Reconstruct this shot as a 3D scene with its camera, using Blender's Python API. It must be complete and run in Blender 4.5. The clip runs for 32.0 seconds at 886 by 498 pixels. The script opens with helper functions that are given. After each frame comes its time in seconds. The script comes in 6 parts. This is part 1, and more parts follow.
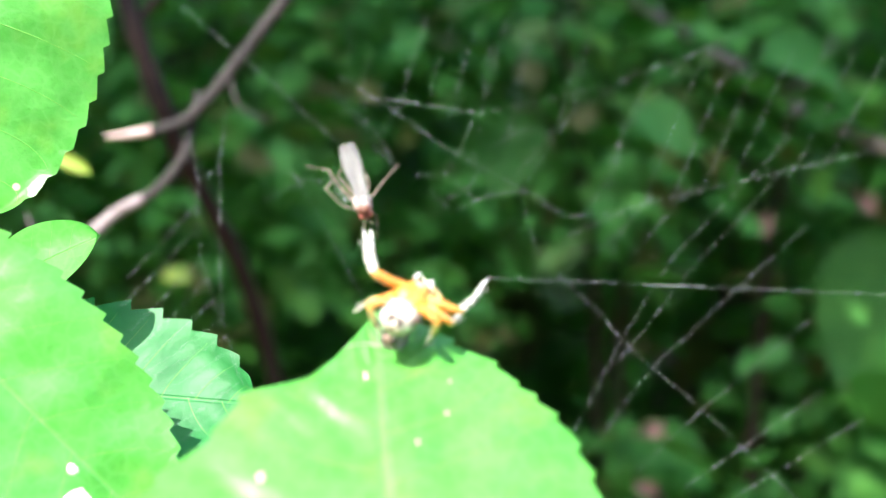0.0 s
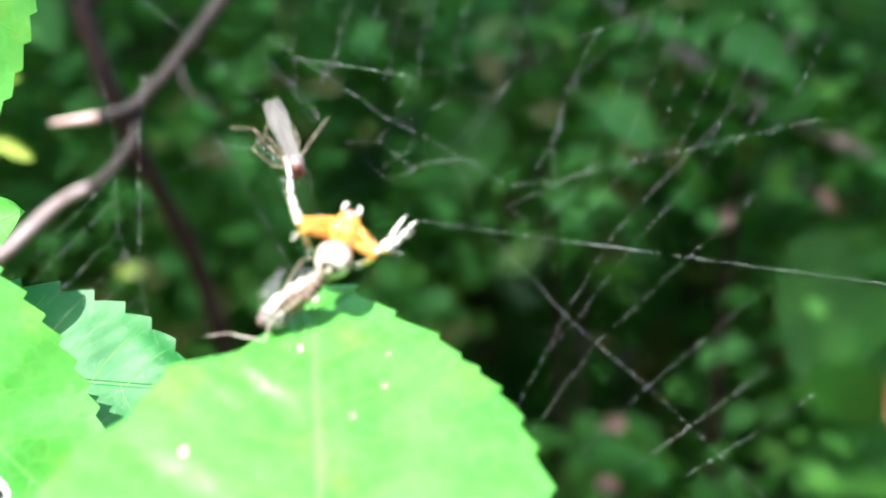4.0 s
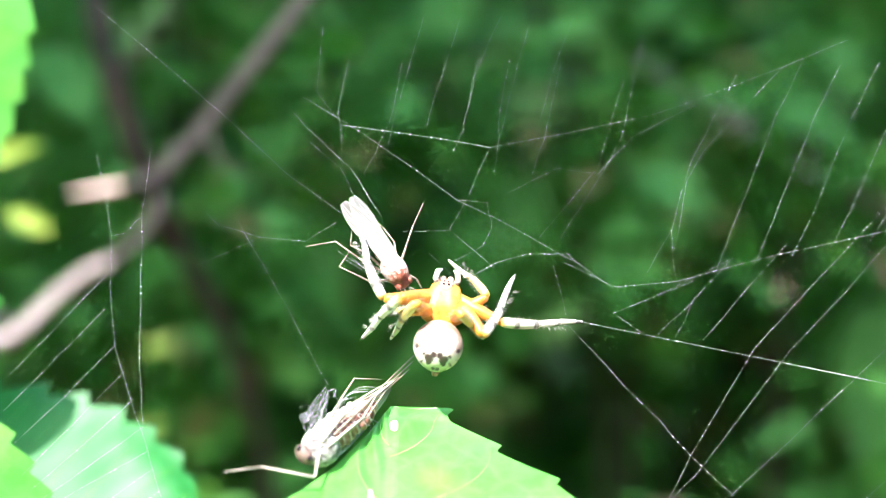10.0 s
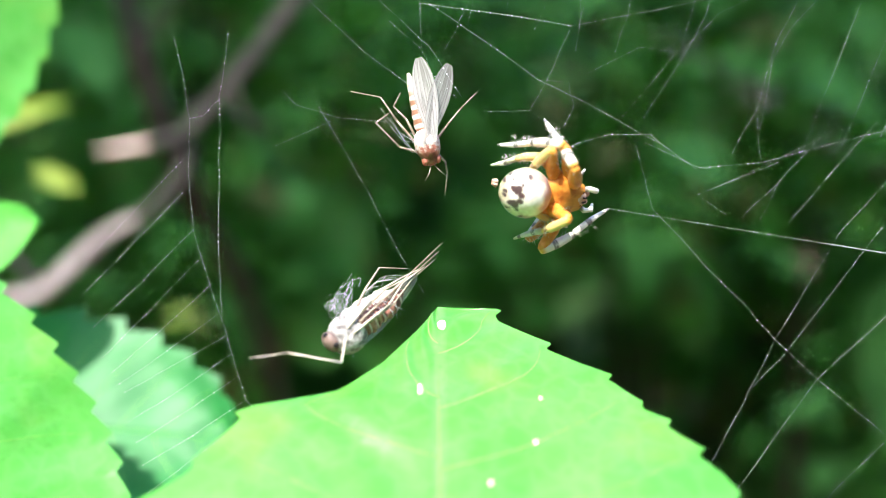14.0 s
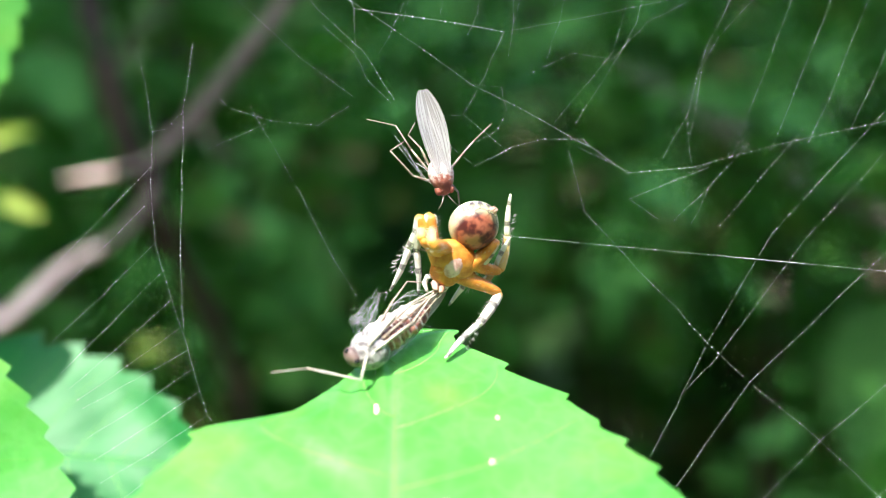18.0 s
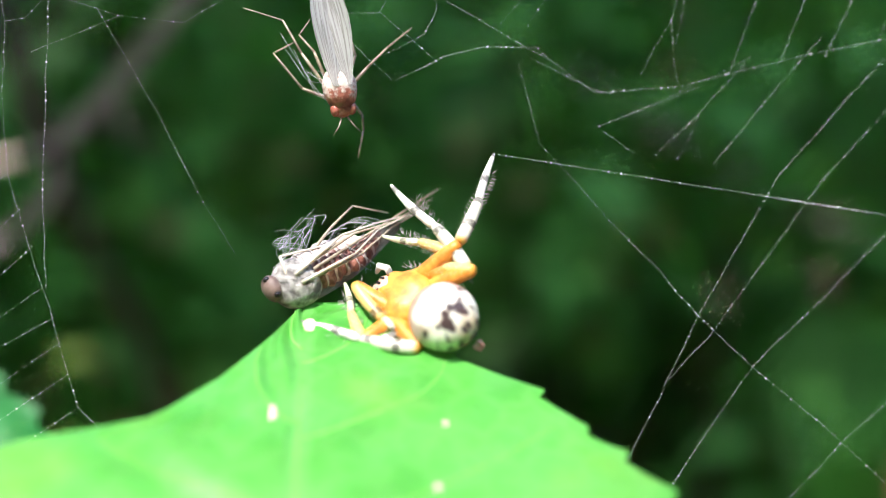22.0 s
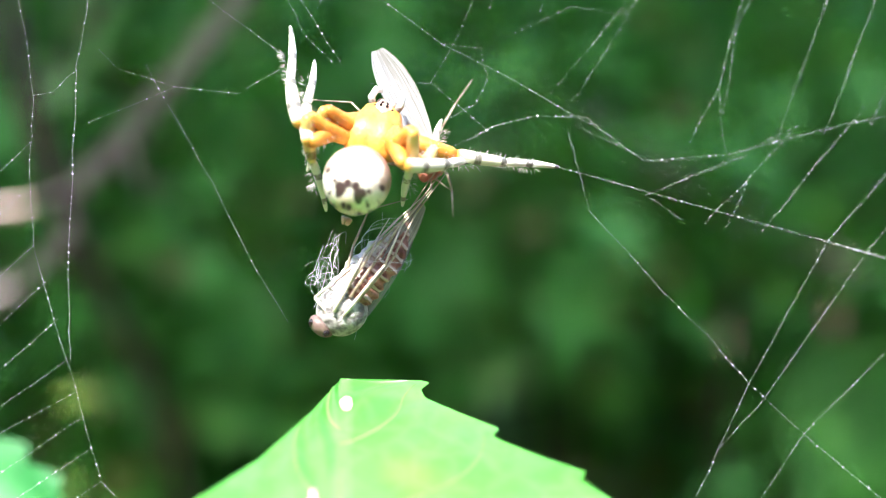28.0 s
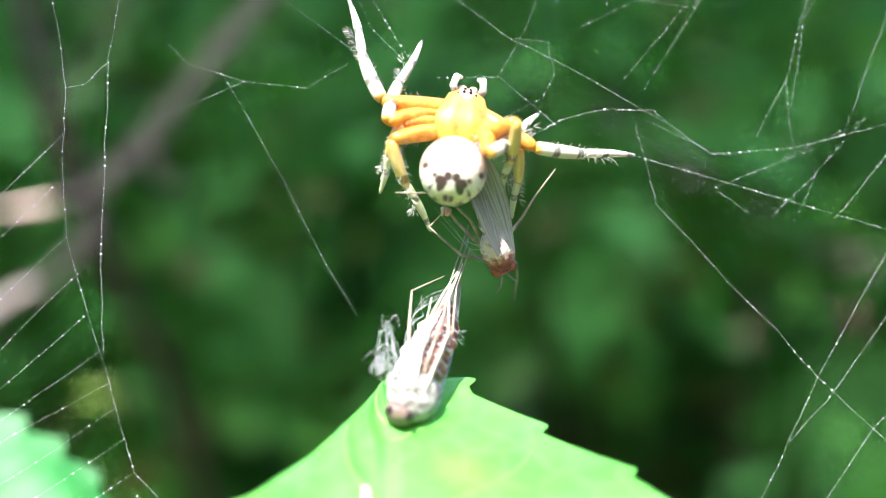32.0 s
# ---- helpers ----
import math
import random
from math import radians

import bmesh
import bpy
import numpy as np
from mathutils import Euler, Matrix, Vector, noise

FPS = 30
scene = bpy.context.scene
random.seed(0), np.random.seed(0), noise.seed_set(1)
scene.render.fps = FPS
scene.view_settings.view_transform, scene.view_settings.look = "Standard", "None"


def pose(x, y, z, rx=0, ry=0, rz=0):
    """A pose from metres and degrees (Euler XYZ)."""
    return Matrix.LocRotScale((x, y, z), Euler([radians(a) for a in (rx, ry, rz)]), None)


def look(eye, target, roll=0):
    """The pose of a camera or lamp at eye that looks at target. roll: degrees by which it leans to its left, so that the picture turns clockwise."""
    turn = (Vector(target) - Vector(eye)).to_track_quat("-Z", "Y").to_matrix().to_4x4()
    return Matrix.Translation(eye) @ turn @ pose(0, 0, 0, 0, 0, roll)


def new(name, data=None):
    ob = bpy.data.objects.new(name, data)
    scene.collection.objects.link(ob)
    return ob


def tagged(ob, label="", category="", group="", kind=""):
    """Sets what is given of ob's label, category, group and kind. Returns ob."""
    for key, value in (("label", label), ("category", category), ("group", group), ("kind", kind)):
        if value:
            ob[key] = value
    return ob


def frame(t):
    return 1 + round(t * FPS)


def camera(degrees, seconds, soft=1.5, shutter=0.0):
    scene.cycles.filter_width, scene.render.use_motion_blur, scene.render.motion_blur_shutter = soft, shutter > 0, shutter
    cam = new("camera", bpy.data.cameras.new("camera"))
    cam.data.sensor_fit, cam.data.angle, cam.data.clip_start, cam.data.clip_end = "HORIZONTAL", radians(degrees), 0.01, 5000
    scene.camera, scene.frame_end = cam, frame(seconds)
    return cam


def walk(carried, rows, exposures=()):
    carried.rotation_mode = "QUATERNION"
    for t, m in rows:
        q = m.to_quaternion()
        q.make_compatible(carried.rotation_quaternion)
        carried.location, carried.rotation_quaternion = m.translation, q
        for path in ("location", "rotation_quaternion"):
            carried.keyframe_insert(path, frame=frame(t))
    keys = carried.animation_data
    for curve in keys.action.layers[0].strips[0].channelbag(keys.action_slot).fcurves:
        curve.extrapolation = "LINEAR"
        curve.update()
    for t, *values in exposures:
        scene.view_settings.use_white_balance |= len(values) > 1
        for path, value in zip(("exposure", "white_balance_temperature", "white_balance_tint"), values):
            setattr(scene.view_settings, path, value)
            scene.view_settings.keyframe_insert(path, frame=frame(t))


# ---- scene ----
MM = 0.001
cam = camera(50, 32.0, soft=1.0)
cam.data.dof.use_dof = True
cam.data.dof.aperture_fstop = 11.5
cam.data.dof.aperture_blades = 4
cam.data.dof.aperture_rotation = radians(8)
# the focus rests behind the web at first and is pulled onto the spider's plane
focus = tagged(new("focus_point"), kind="structure")
cam.data.dof.focus_object = focus
walk(cam, [
    (0, pose(0.00216, -0.09324, 0.00548, 86.59, 0, -1.09)),
    (0.5, pose(0.00125, -0.09305, 0.00663, 86.39, 0, -1.41)),
    (1, pose(0.00250, -0.09287, 0.00718, 86.20, 0, -1.78)),
    (1.5, pose(0.00170, -0.09265, 0.00698, 86.01, 0, -2.33)),
    (2, pose(0.00127, -0.09250, 0.00782, 86.04, 0, -2.54)),
    (2.5, pose(0.00156, -0.09234, 0.00712, 86.65, 0, -2.75)),
    (3, pose(0.00287, -0.09215, 0.00228, 86.80, 0, -2.91)),
    (3.5, pose(0.00349, -0.09195, 0.00284, 86.54, 0, -3.09)),
    (5.5, pose(0.00801, -0.07019, 0.00076, 87.96, 0, -3.32)),
    (6, pose(0.00606, -0.06820, 0.00234, 89.17, 0, -3.00)),
    (6.5, pose(0.00580, -0.06819, 0.00163, 90.21, 0, -2.51)),
    (7, pose(0.00591, -0.06819, 0.00101, 90.21, 0, -2.19)),
    (7.5, pose(0.00652, -0.06842, 0.00218, 90.01, 0, -2.19)),
    (8, pose(0.00734, -0.06866, 0.00324, 89.98, 0, -2.13)),
    (8.5, pose(0.00614, -0.06889, 0.00258, 90.05, 0, -1.94)),
    (9, pose(0.00559, -0.06877, 0.00313, 90.36, 0, -1.72)),
    (9.5, pose(0.00425, -0.06866, 0.00306, 90.55, 0, -1.40)),
    (10, pose(0.00282, -0.06854, 0.00417, 90.66, 0, -1.06)),
    (10.5, pose(0.00121, -0.06837, 0.00274, 90.83, 0, -0.64)),
    (11, pose(0.00039, -0.06820, 0.00185, 90.65, 0, -0.29)),
    (11.5, pose(0.00008, -0.06786, 0.00100, 90.40, 0, -0.03)),
    (12, pose(-0.00011, -0.06752, 0.00178, 90.22, 0, 0.10)),
    (12.5, pose(-0.00004, -0.06752, 0.00132, 90.10, 0, 0.06)),
    (13, pose(-0.00001, -0.06752, 0.00003, 89.98, 0, -0.01)),
    (13.5, pose(0.00035, -0.06752, -0.00159, 89.66, 0, 0.02)),
    (15.5, pose(0.00086, -0.06807, -0.00197, 89.64, 0, -0.56)),
    (16, pose(0.00055, -0.06820, -0.00052, 89.90, 0, -0.61)),
    (16.5, pose(0.00176, -0.06803, -0.00207, 90.38, 0, -0.68)),
    (17, pose(0.00190, -0.06786, -0.00254, 90.85, 0, -0.94)),
    (17.5, pose(0.00229, -0.06768, -0.00281, 91.35, 0, -1.37)),
    (18, pose(0.00168, -0.06751, -0.00268, 91.61, 0, -1.70)),
    (18.5, pose(0.00125, -0.06747, -0.00217, 91.84, 0, -1.95)),
    (19, pose(0.00055, -0.06742, -0.00425, 92.07, 0, -2.16)),
    (19.5, pose(0.00030, -0.06735, -0.00517, 92.34, 0, -2.67)),
    (20, pose(0.00102, -0.06729, -0.00560, 92.36, 0, -3.11)),
    (20.5, pose(0.00269, -0.06410, -0.00498, 92.34, 0, -3.27)),
    (21, pose(0.00257, -0.05912, -0.00482, 92.32, 0, -3.73)),
    (21.5, pose(0.00357, -0.05311, -0.00589, 92.30, 0, -4.49)),
    (22, pose(0.00350, -0.05065, -0.00572, 92.28, 0, -5.15)),
    (22.5, pose(0.00423, -0.05068, -0.00521, 92.58, 0, -4.87)),
    (23, pose(0.00460, -0.05076, -0.00409, 92.74, 0, -4.77)),
    (23.5, pose(0.00342, -0.05066, -0.00432, 93.04, 0, -4.81)),
    (24, pose(0.00332, -0.05054, -0.00436, 93.25, 0, -4.96)),
    (24.5, pose(0.00308, -0.05046, -0.00410, 93.56, 0, -4.74)),
    (25, pose(0.00319, -0.05034, -0.00351, 93.99, 0, -4.67)),
    (25.5, pose(0.00282, -0.05029, -0.00418, 94.15, 0, -4.70)),
    (27.5, pose(0.00222, -0.05072, -0.00404, 94.31, 0, -5.06)),
    (28, pose(0.00178, -0.05075, -0.00299, 94.31, 0, -4.96)),
    (28.5, pose(0.00123, -0.05070, -0.00337, 94.35, 0, -5.02)),
    (29, pose(0.00059, -0.05070, -0.00430, 94.33, 0, -4.97)),
    (29.5, pose(0.00028, -0.05064, -0.00351, 94.29, 0, -5.00)),
    (30, pose(-0.00035, -0.05063, -0.00443, 94.24, 0, -4.99)),
    (30.5, pose(-0.00085, -0.05064, -0.00408, 94.24, 0, -4.67)),
    (31, pose(-0.00060, -0.05059, -0.00300, 94.31, 0, -4.64)),
    (31.5, pose(-0.00048, -0.05055, -0.00383, 94.32, 0, -4.39)),
    (32, pose(0.00006, -0.05052, -0.00314, 94.22, 0, -4.14)),
], exposures=[(0, 1.55), (3.5, 1.55), (6, 1.45), (7, 1.6), (9, 2.0), (11, 1.93), (13, 1.6), (16, 1.32), (19, 1.4), (20, 1.22), (21, 1.15), (22, 0.95), (23, 1.15), (25, 1.47), (28, 1.8), (32, 1.85)])

# ---- daylight: high sun from the front left, blue sky ----
SUN = Vector((-0.28, -0.60, 0.75)).normalized()
world = bpy.data.worlds.new("sky")
scene.world = world
world.use_nodes = True
sky = world.node_tree.nodes.new("ShaderNodeTexSky")
sky.sky_type, sky.sun_disc = "NISHITA", False
sky.sun_elevation, sky.sun_rotation = math.asin(SUN.z), math.atan2(SUN.x, SUN.y)
world.node_tree.links.new(sky.outputs[0], world.node_tree.nodes["Background"].inputs[0])
world.node_tree.nodes["Background"].inputs[1].default_value = 0.37
lamp = bpy.data.lights.new("sun", "SUN")
lamp.energy, lamp.angle, lamp.color = 4.5, radians(0.53), (1.0, 0.97, 0.92)
sun = new("sun", lamp)
sun.matrix_world = look(SUN * 3, (0, 0, 0))


# ---- materials ----
class Nodes:
    """Short names for building one node material."""

    def __init__(self, name):
        self.m = bpy.data.materials.new(name)
        self.m.use_nodes = True
        self.t = self.m.node_tree
        self.out = self.t.nodes["Material Output"]
        self.bsdf = self.t.nodes["Principled BSDF"]

    def node(self, kind, **values):
        n = self.t.nodes.new(kind)
        for k, v in values.items():
            setattr(n, k, v)
        return n

    def put(self, socket, value):
        if isinstance(value, bpy.types.NodeSocket):
            self.t.links.new(value, socket)
        elif isinstance(value, (tuple, list)) and len(value) == 3 and socket.type == "RGBA":
            socket.default_value = (*value, 1)
        else:
            socket.default_value = value

    def math(self, op, a, b=0.0, c=0.0):
        n = self.node("ShaderNodeMath", operation=op)
        for s, v in zip(n.inputs, (a, b, c)):
            self.put(s, v)
        return n.outputs[0]

    def mix(self, f, a, b):
        n = self.node("ShaderNodeMix", data_type="RGBA")
        for i, v in ((0, f), (6, a), (7, b)):
            self.put(n.inputs[i], v)
        return n.outputs[2]

    def noise(self, scale, detail=3.0, vector=None, rough=0.55):
        n = self.node("ShaderNodeTexNoise")
        self.put(n.inputs["Scale"], scale)
        self.put(n.inputs["Detail"], detail)
        self.put(n.inputs["Roughness"], rough)
        if vector is not None:
            self.put(n.inputs["Vector"], vector)
        return n.outputs[0]

    def coords(self, which="Object"):
        return self.node("ShaderNodeTexCoord").outputs[which]

    def xyz(self, vector):
        n = self.node("ShaderNodeSeparateXYZ")
        self.put(n.inputs[0], vector)
        return n.outputs

    def ramp(self, f, lo, hi):
        n = self.node("ShaderNodeMapRange")
        n.interpolation_type = "SMOOTHSTEP"
        self.put(n.inputs[0], f)
        self.put(n.inputs[1], lo)
        self.put(n.inputs[2], hi)
        return n.outputs[0]

    def bump(self, height, strength, distance):
        n = self.node("ShaderNodeBump")
        self.put(n.inputs["Strength"], strength)
        self.put(n.inputs["Distance"], distance)
        self.put(n.inputs["Height"], height)
        self.put(self.bsdf.inputs["Normal"], n.outputs[0])
        return n.outputs[0]

    def set(self, **values):
        for k, v in values.items():
            self.put(self.bsdf.inputs[k.replace("_", " ")], v)
        return self


def leaf_material(name, low, high, vein, thin=0.4, rough=0.38, veins=9.0, spots=False, shade=0.25, tint=(0.10, 0.55, 0.08), marks=0.55, puffy=2.0, sides=0.7, withered=False):
    """Leaf blade: midrib and side veins, mottling, light coming through."""
    k = Nodes(name)
    uv = k.xyz(k.coords("UV"))
    u = k.math("ABSOLUTE", k.math("SUBTRACT", uv[0], 0.5))
    v = uv[1]
    rib = k.math("SUBTRACT", 1.0, k.ramp(u, 0.004, 0.016))
    slant = k.math("MULTIPLY", k.math("SUBTRACT", v, k.math("MULTIPLY", u, 0.42)), veins)
    saw = k.math("ABSOLUTE", k.math("SUBTRACT", k.math("FRACT", slant), 0.5))
    side = k.math("SUBTRACT", 1.0, k.ramp(saw, 0.0, 0.14))
    lines = k.math("MAXIMUM", rib, k.math("MULTIPLY", side, sides))
    spot = k.node("ShaderNodeObjectInfo").outputs["Random"]
    blotch = k.noise(160.0, 4.0, k.coords("Object"))
    fine = k.noise(1500.0, 3.0, k.coords("Object"))
    tone = k.math("ADD", k.math("MULTIPLY", k.ramp(blotch, 0.3, 0.7), 0.6), k.math("MULTIPLY", spot, 0.4))
    colour = k.mix(tone, low, high)
    colour = k.mix(k.math("MULTIPLY", lines, marks), colour, vein)
    colour = k.mix(k.math("MULTIPLY", k.ramp(fine, 0.52, 0.72), shade), colour, tuple(c * 0.7 for c in low))
    if withered:
        lot = k.node("ShaderNodeNewGeometry").outputs["Random Per Island"]
        colour = k.mix(k.math("MULTIPLY", k.ramp(lot, 0.86, 0.90), 0.8), colour, (0.17, 0.115, 0.035))
        colour = k.mix(k.math("MULTIPLY", k.ramp(lot, 0.30, 0.10), 0.6), colour, (0.11, 0.27, 0.02))
    if spots:
        sallow = k.ramp(k.noise(95.0, 3.0, k.coords("Object")), 0.52, 0.68)
        colour = k.mix(k.math("MULTIPLY", sallow, 0.3), colour, (0.34, 0.56, 0.07))
        cells = k.node("ShaderNodeTexVoronoi")
        k.put(cells.inputs["Scale"], 130.0)
        k.put(cells.inputs["Vector"], k.coords("Object"))
        dot = k.math("SUBTRACT", 1.0, k.ramp(cells.outputs[0], 0.045, 0.08))
        colour = k.mix(k.math("MULTIPLY", dot, 0.9), colour, (0.85, 0.80, 0.58))
        net = k.node("ShaderNodeTexVoronoi", feature="DISTANCE_TO_EDGE")
        k.put(net.inputs["Scale"], 520.0)
        warp = k.node("ShaderNodeVectorMath", operation="ADD")
        k.put(warp.inputs[0], k.coords("Object"))
        wob = k.node("ShaderNodeTexNoise")
        k.put(wob.inputs["Scale"], 420.0)
        k.put(wob.inputs["Vector"], k.coords("Object"))
        small = k.node("ShaderNodeVectorMath", operation="SCALE")
        k.put(small.inputs[0], wob.outputs["Color"])
        k.put(small.inputs["Scale"], 0.0016)
        k.put(warp.inputs[1], small.outputs[0])
        k.put(net.inputs["Vector"], warp.outputs[0])
        cell = k.ramp(net.outputs[0], 0.0, 0.22)
        colour = k.mix(k.math("MULTIPLY", k.math("SUBTRACT", 1.0, cell), 0.12), colour, (0.30, 0.66, 0.20))
    puff = k.noise(140.0, 0.5, k.coords("Object"))
    if spots:
        puff = k.math("ADD", puff, k.math("MULTIPLY", cell, 0.006))
    height = k.math("ADD", k.math("SUBTRACT", k.math("MULTIPLY", fine, 0.25), k.math("MULTIPLY", lines, 0.45)), k.math("MULTIPLY", puff, puffy))
    k.set(Base_Color=colour, Roughness=rough)
    normal = k.bump(height, 0.55, 0.00035)
    glow = k.node("ShaderNodeBsdfTranslucent")
    k.put(glow.inputs[0], k.mix(0.5, colour, tint))
    k.put(glow.inputs[1], normal)
    both = k.node("ShaderNodeMixShader")
    k.put(both.inputs[0], thin)
    k.put(both.inputs[1], k.bsdf.outputs[0])
    k.put(both.inputs[2], glow.outputs[0])
    k.put(k.out.inputs[0], both.outputs[0])
    return k.m


def plain_material(name, low, high, scale, rough=0.6, bump=0.3, depth=0.0002, detail=4.0, **extra):
    k = Nodes(name)
    p = k.coords("Object")
    big, small = k.noise(scale, detail, p), k.noise(scale * 7, 3.0, p)
    f = k.math("ADD", k.math("MULTIPLY", k.ramp(big, 0.3, 0.7), 0.7), k.math("MULTIPLY", small, 0.3))
    k.set(Base_Color=k.mix(f, low, high), Roughness=rough, **extra)
    k.bump(k.math("ADD", big, k.math("MULTIPLY", small, 0.4)), bump, depth)
    return k.m


def abdomen_material():
    """Cream-white back with a dark scalloped figure towards the rear, greenish flanks, rust-brown belly."""
    k = Nodes("spider_abdomen")
    p = k.coords("Object")
    x, y, z = k.xyz(p)
    ax = k.math("ABSOLUTE", x)
    fold = k.node("ShaderNodeCombineXYZ")
    for s, v in zip(fold.inputs, (ax, y, z)):
        k.put(s, v)
    blot = k.noise(700.0, 2.5, fold.outputs[0])
    figure = 0.0
    for a, b, rad in ((0.60, -0.72, 0.20), (0.92, -0.48, 0.15), (0.48, -1.08, 0.24), (1.02, -1.08, 0.24), (1.36, -0.72, 0.19), (0.16, -1.50, 0.22), (0.62, -1.52, 0.22), (0.28, -0.40, 0.09), (1.45, -0.10, 0.13)):
        dx, dy = k.math("SUBTRACT", ax, a * MM), k.math("SUBTRACT", y, b * MM)
        far = k.math("SQRT", k.math("ADD", k.math("MULTIPLY", dx, dx), k.math("MULTIPLY", dy, dy)))
        far = k.math("ADD", far, k.math("MULTIPLY", k.math("SUBTRACT", blot, 0.5), 0.0016))
        figure = k.math("MAXIMUM", figure, k.math("SUBTRACT", 1.0, k.ramp(far, (rad - 0.05) * MM, (rad + 0.08) * MM)))
    figure = k.math("MULTIPLY", figure, k.ramp(z, -0.0006, 0.0))
    net = k.node("ShaderNodeTexVoronoi", feature="DISTANCE_TO_EDGE")
    k.put(net.inputs["Scale"], 1500.0)
    k.put(net.inputs["Vector"], fold.outputs[0])
    mesh_lines = k.math("SUBTRACT", 1.0, k.ramp(net.outputs[0], 0.03, 0.09))
    low = k.math("MULTIPLY", k.ramp(z, 0.0010, 0.0), k.ramp(y, 0.0006, -0.0008))
    figure = k.math("MAXIMUM", figure, k.math("MULTIPLY", k.math("MULTIPLY", mesh_lines, low), 0.8))
    grain = k.noise(2600.0, 3.0, p)
    cream = k.mix(k.ramp(grain, 0.35, 0.7), (0.86, 0.82, 0.72), (0.72, 0.66, 0.52))
    blush = k.math("MULTIPLY", k.ramp(k.noise(800.0, 3.0, fold.outputs[0]), 0.48, 0.62), k.ramp(ax, 0.0013, 0.0004))
    cream = k.mix(k.math("MULTIPLY", blush, 0.45), cream, (0.52, 0.27, 0.20))
    front = k.math("MULTIPLY", k.ramp(y, 0.0004, 0.0015), k.ramp(k.noise(900.0, 3.0, fold.outputs[0]), 0.40, 0.56))
    cream = k.mix(k.math("MULTIPLY", front, 0.75), cream, (0.34, 0.12, 0.09))
    hem = k.math("ADD", ax, k.math("MULTIPLY", k.math("SUBTRACT", blot, 0.5), 0.0022))
    hem = k.math("MULTIPLY", k.ramp(hem, 0.0009, 0.00125), k.ramp(y, -0.0006, 0.0001))
    cream = k.mix(k.math("MULTIPLY", hem, 0.7), cream, (0.30, 0.13, 0.10))
    flank = k.ramp(z, 0.0006, -0.0005)
    col = k.mix(k.math("MULTIPLY", flank, 0.8), cream, (0.50, 0.52, 0.26))
    col = k.mix(figure, k.mix(k.math("MULTIPLY", k.ramp(y, -0.0011, -0.0018), 0.6), col, (0.52, 0.50, 0.20)), (0.065, 0.040, 0.038))
    stripe = k.ramp(k.noise(1100.0, 2.0, fold.outputs[0]), 0.42, 0.58)
    belly = k.mix(k.ramp(ax, 0.0012, 0.0018), k.mix(stripe, (0.07, 0.014, 0.012), (0.34, 0.11, 0.06)), (0.62, 0.50, 0.44))
    col = k.mix(k.ramp(z, -0.0004, -0.0011), col, belly)
    k.set(Base_Color=col, Roughness=0.32, Subsurface_Weight=0.12, Subsurface_Scale=0.0004)
    k.bump(grain, 0.25, 0.00006)
    return k.m


def banded_material(name, near, far, dark, rings, length):
    """Spider leg joint: warm at the knee, pale beyond, with dark rings."""
    k = Nodes(name)
    p = k.coords("Object")
    y = k.math("DIVIDE", k.xyz(p)[1], length)
    col = k.mix(k.ramp(y, 0.0, 0.16), near, far)
    band = 0.0
    for at in rings:
        gap = k.math("ABSOLUTE", k.math("SUBTRACT", y, at))
        band = k.math("MAXIMUM", band, k.math("SUBTRACT", 1.0, k.ramp(gap, 0.045, 0.09)))
    grain = k.noise(4000.0, 3.0, p)
    broken = k.math("MULTIPLY", band, k.ramp(grain, 0.25, 0.5))
    k.set(Base_Color=k.mix(k.math("MULTIPLY", broken, 0.8), col, dark), Roughness=0.38)
    k.bump(grain, 0.3, 0.00004)
    return k.m


def wing_material():
    """Clear veined membrane."""
    k = Nodes("fly_wing")
    uv = k.xyz(k.coords("UV"))
    u, v = uv[0], uv[1]
    ridge = k.node("ShaderNodeCombineXYZ")
    for s, q in zip(ridge.inputs, (k.math("MULTIPLY", u, 1.0), k.math("MULTIPLY", v, 0.10), 0.0)):
        k.put(s, q)
    streak = k.ramp(k.noise(17.0, 3.0, ridge.outputs[0]), 0.44, 0.60)
    fan = k.math("FRACT", k.math("ADD", k.math("MULTIPLY", u, 6.0), k.math("MULTIPLY", v, 0.8)))
    line = k.math("SUBTRACT", 1.0, k.ramp(k.math("ABSOLUTE", k.math("SUBTRACT", fan, 0.5)), 0.02, 0.07))
    dark = k.math("MAXIMUM", k.math("MULTIPLY", streak, 0.7), line)
    k.set(Base_Color=k.mix(k.math("MULTIPLY", dark, 0.85), (0.50, 0.49, 0.47), (0.05, 0.04, 0.03)), Roughness=0.26, Alpha=k.math("ADD", 0.56, k.math("MULTIPLY", dark, 0.34)))
    k.bump(dark, 0.3, 0.00003)
    return k.m


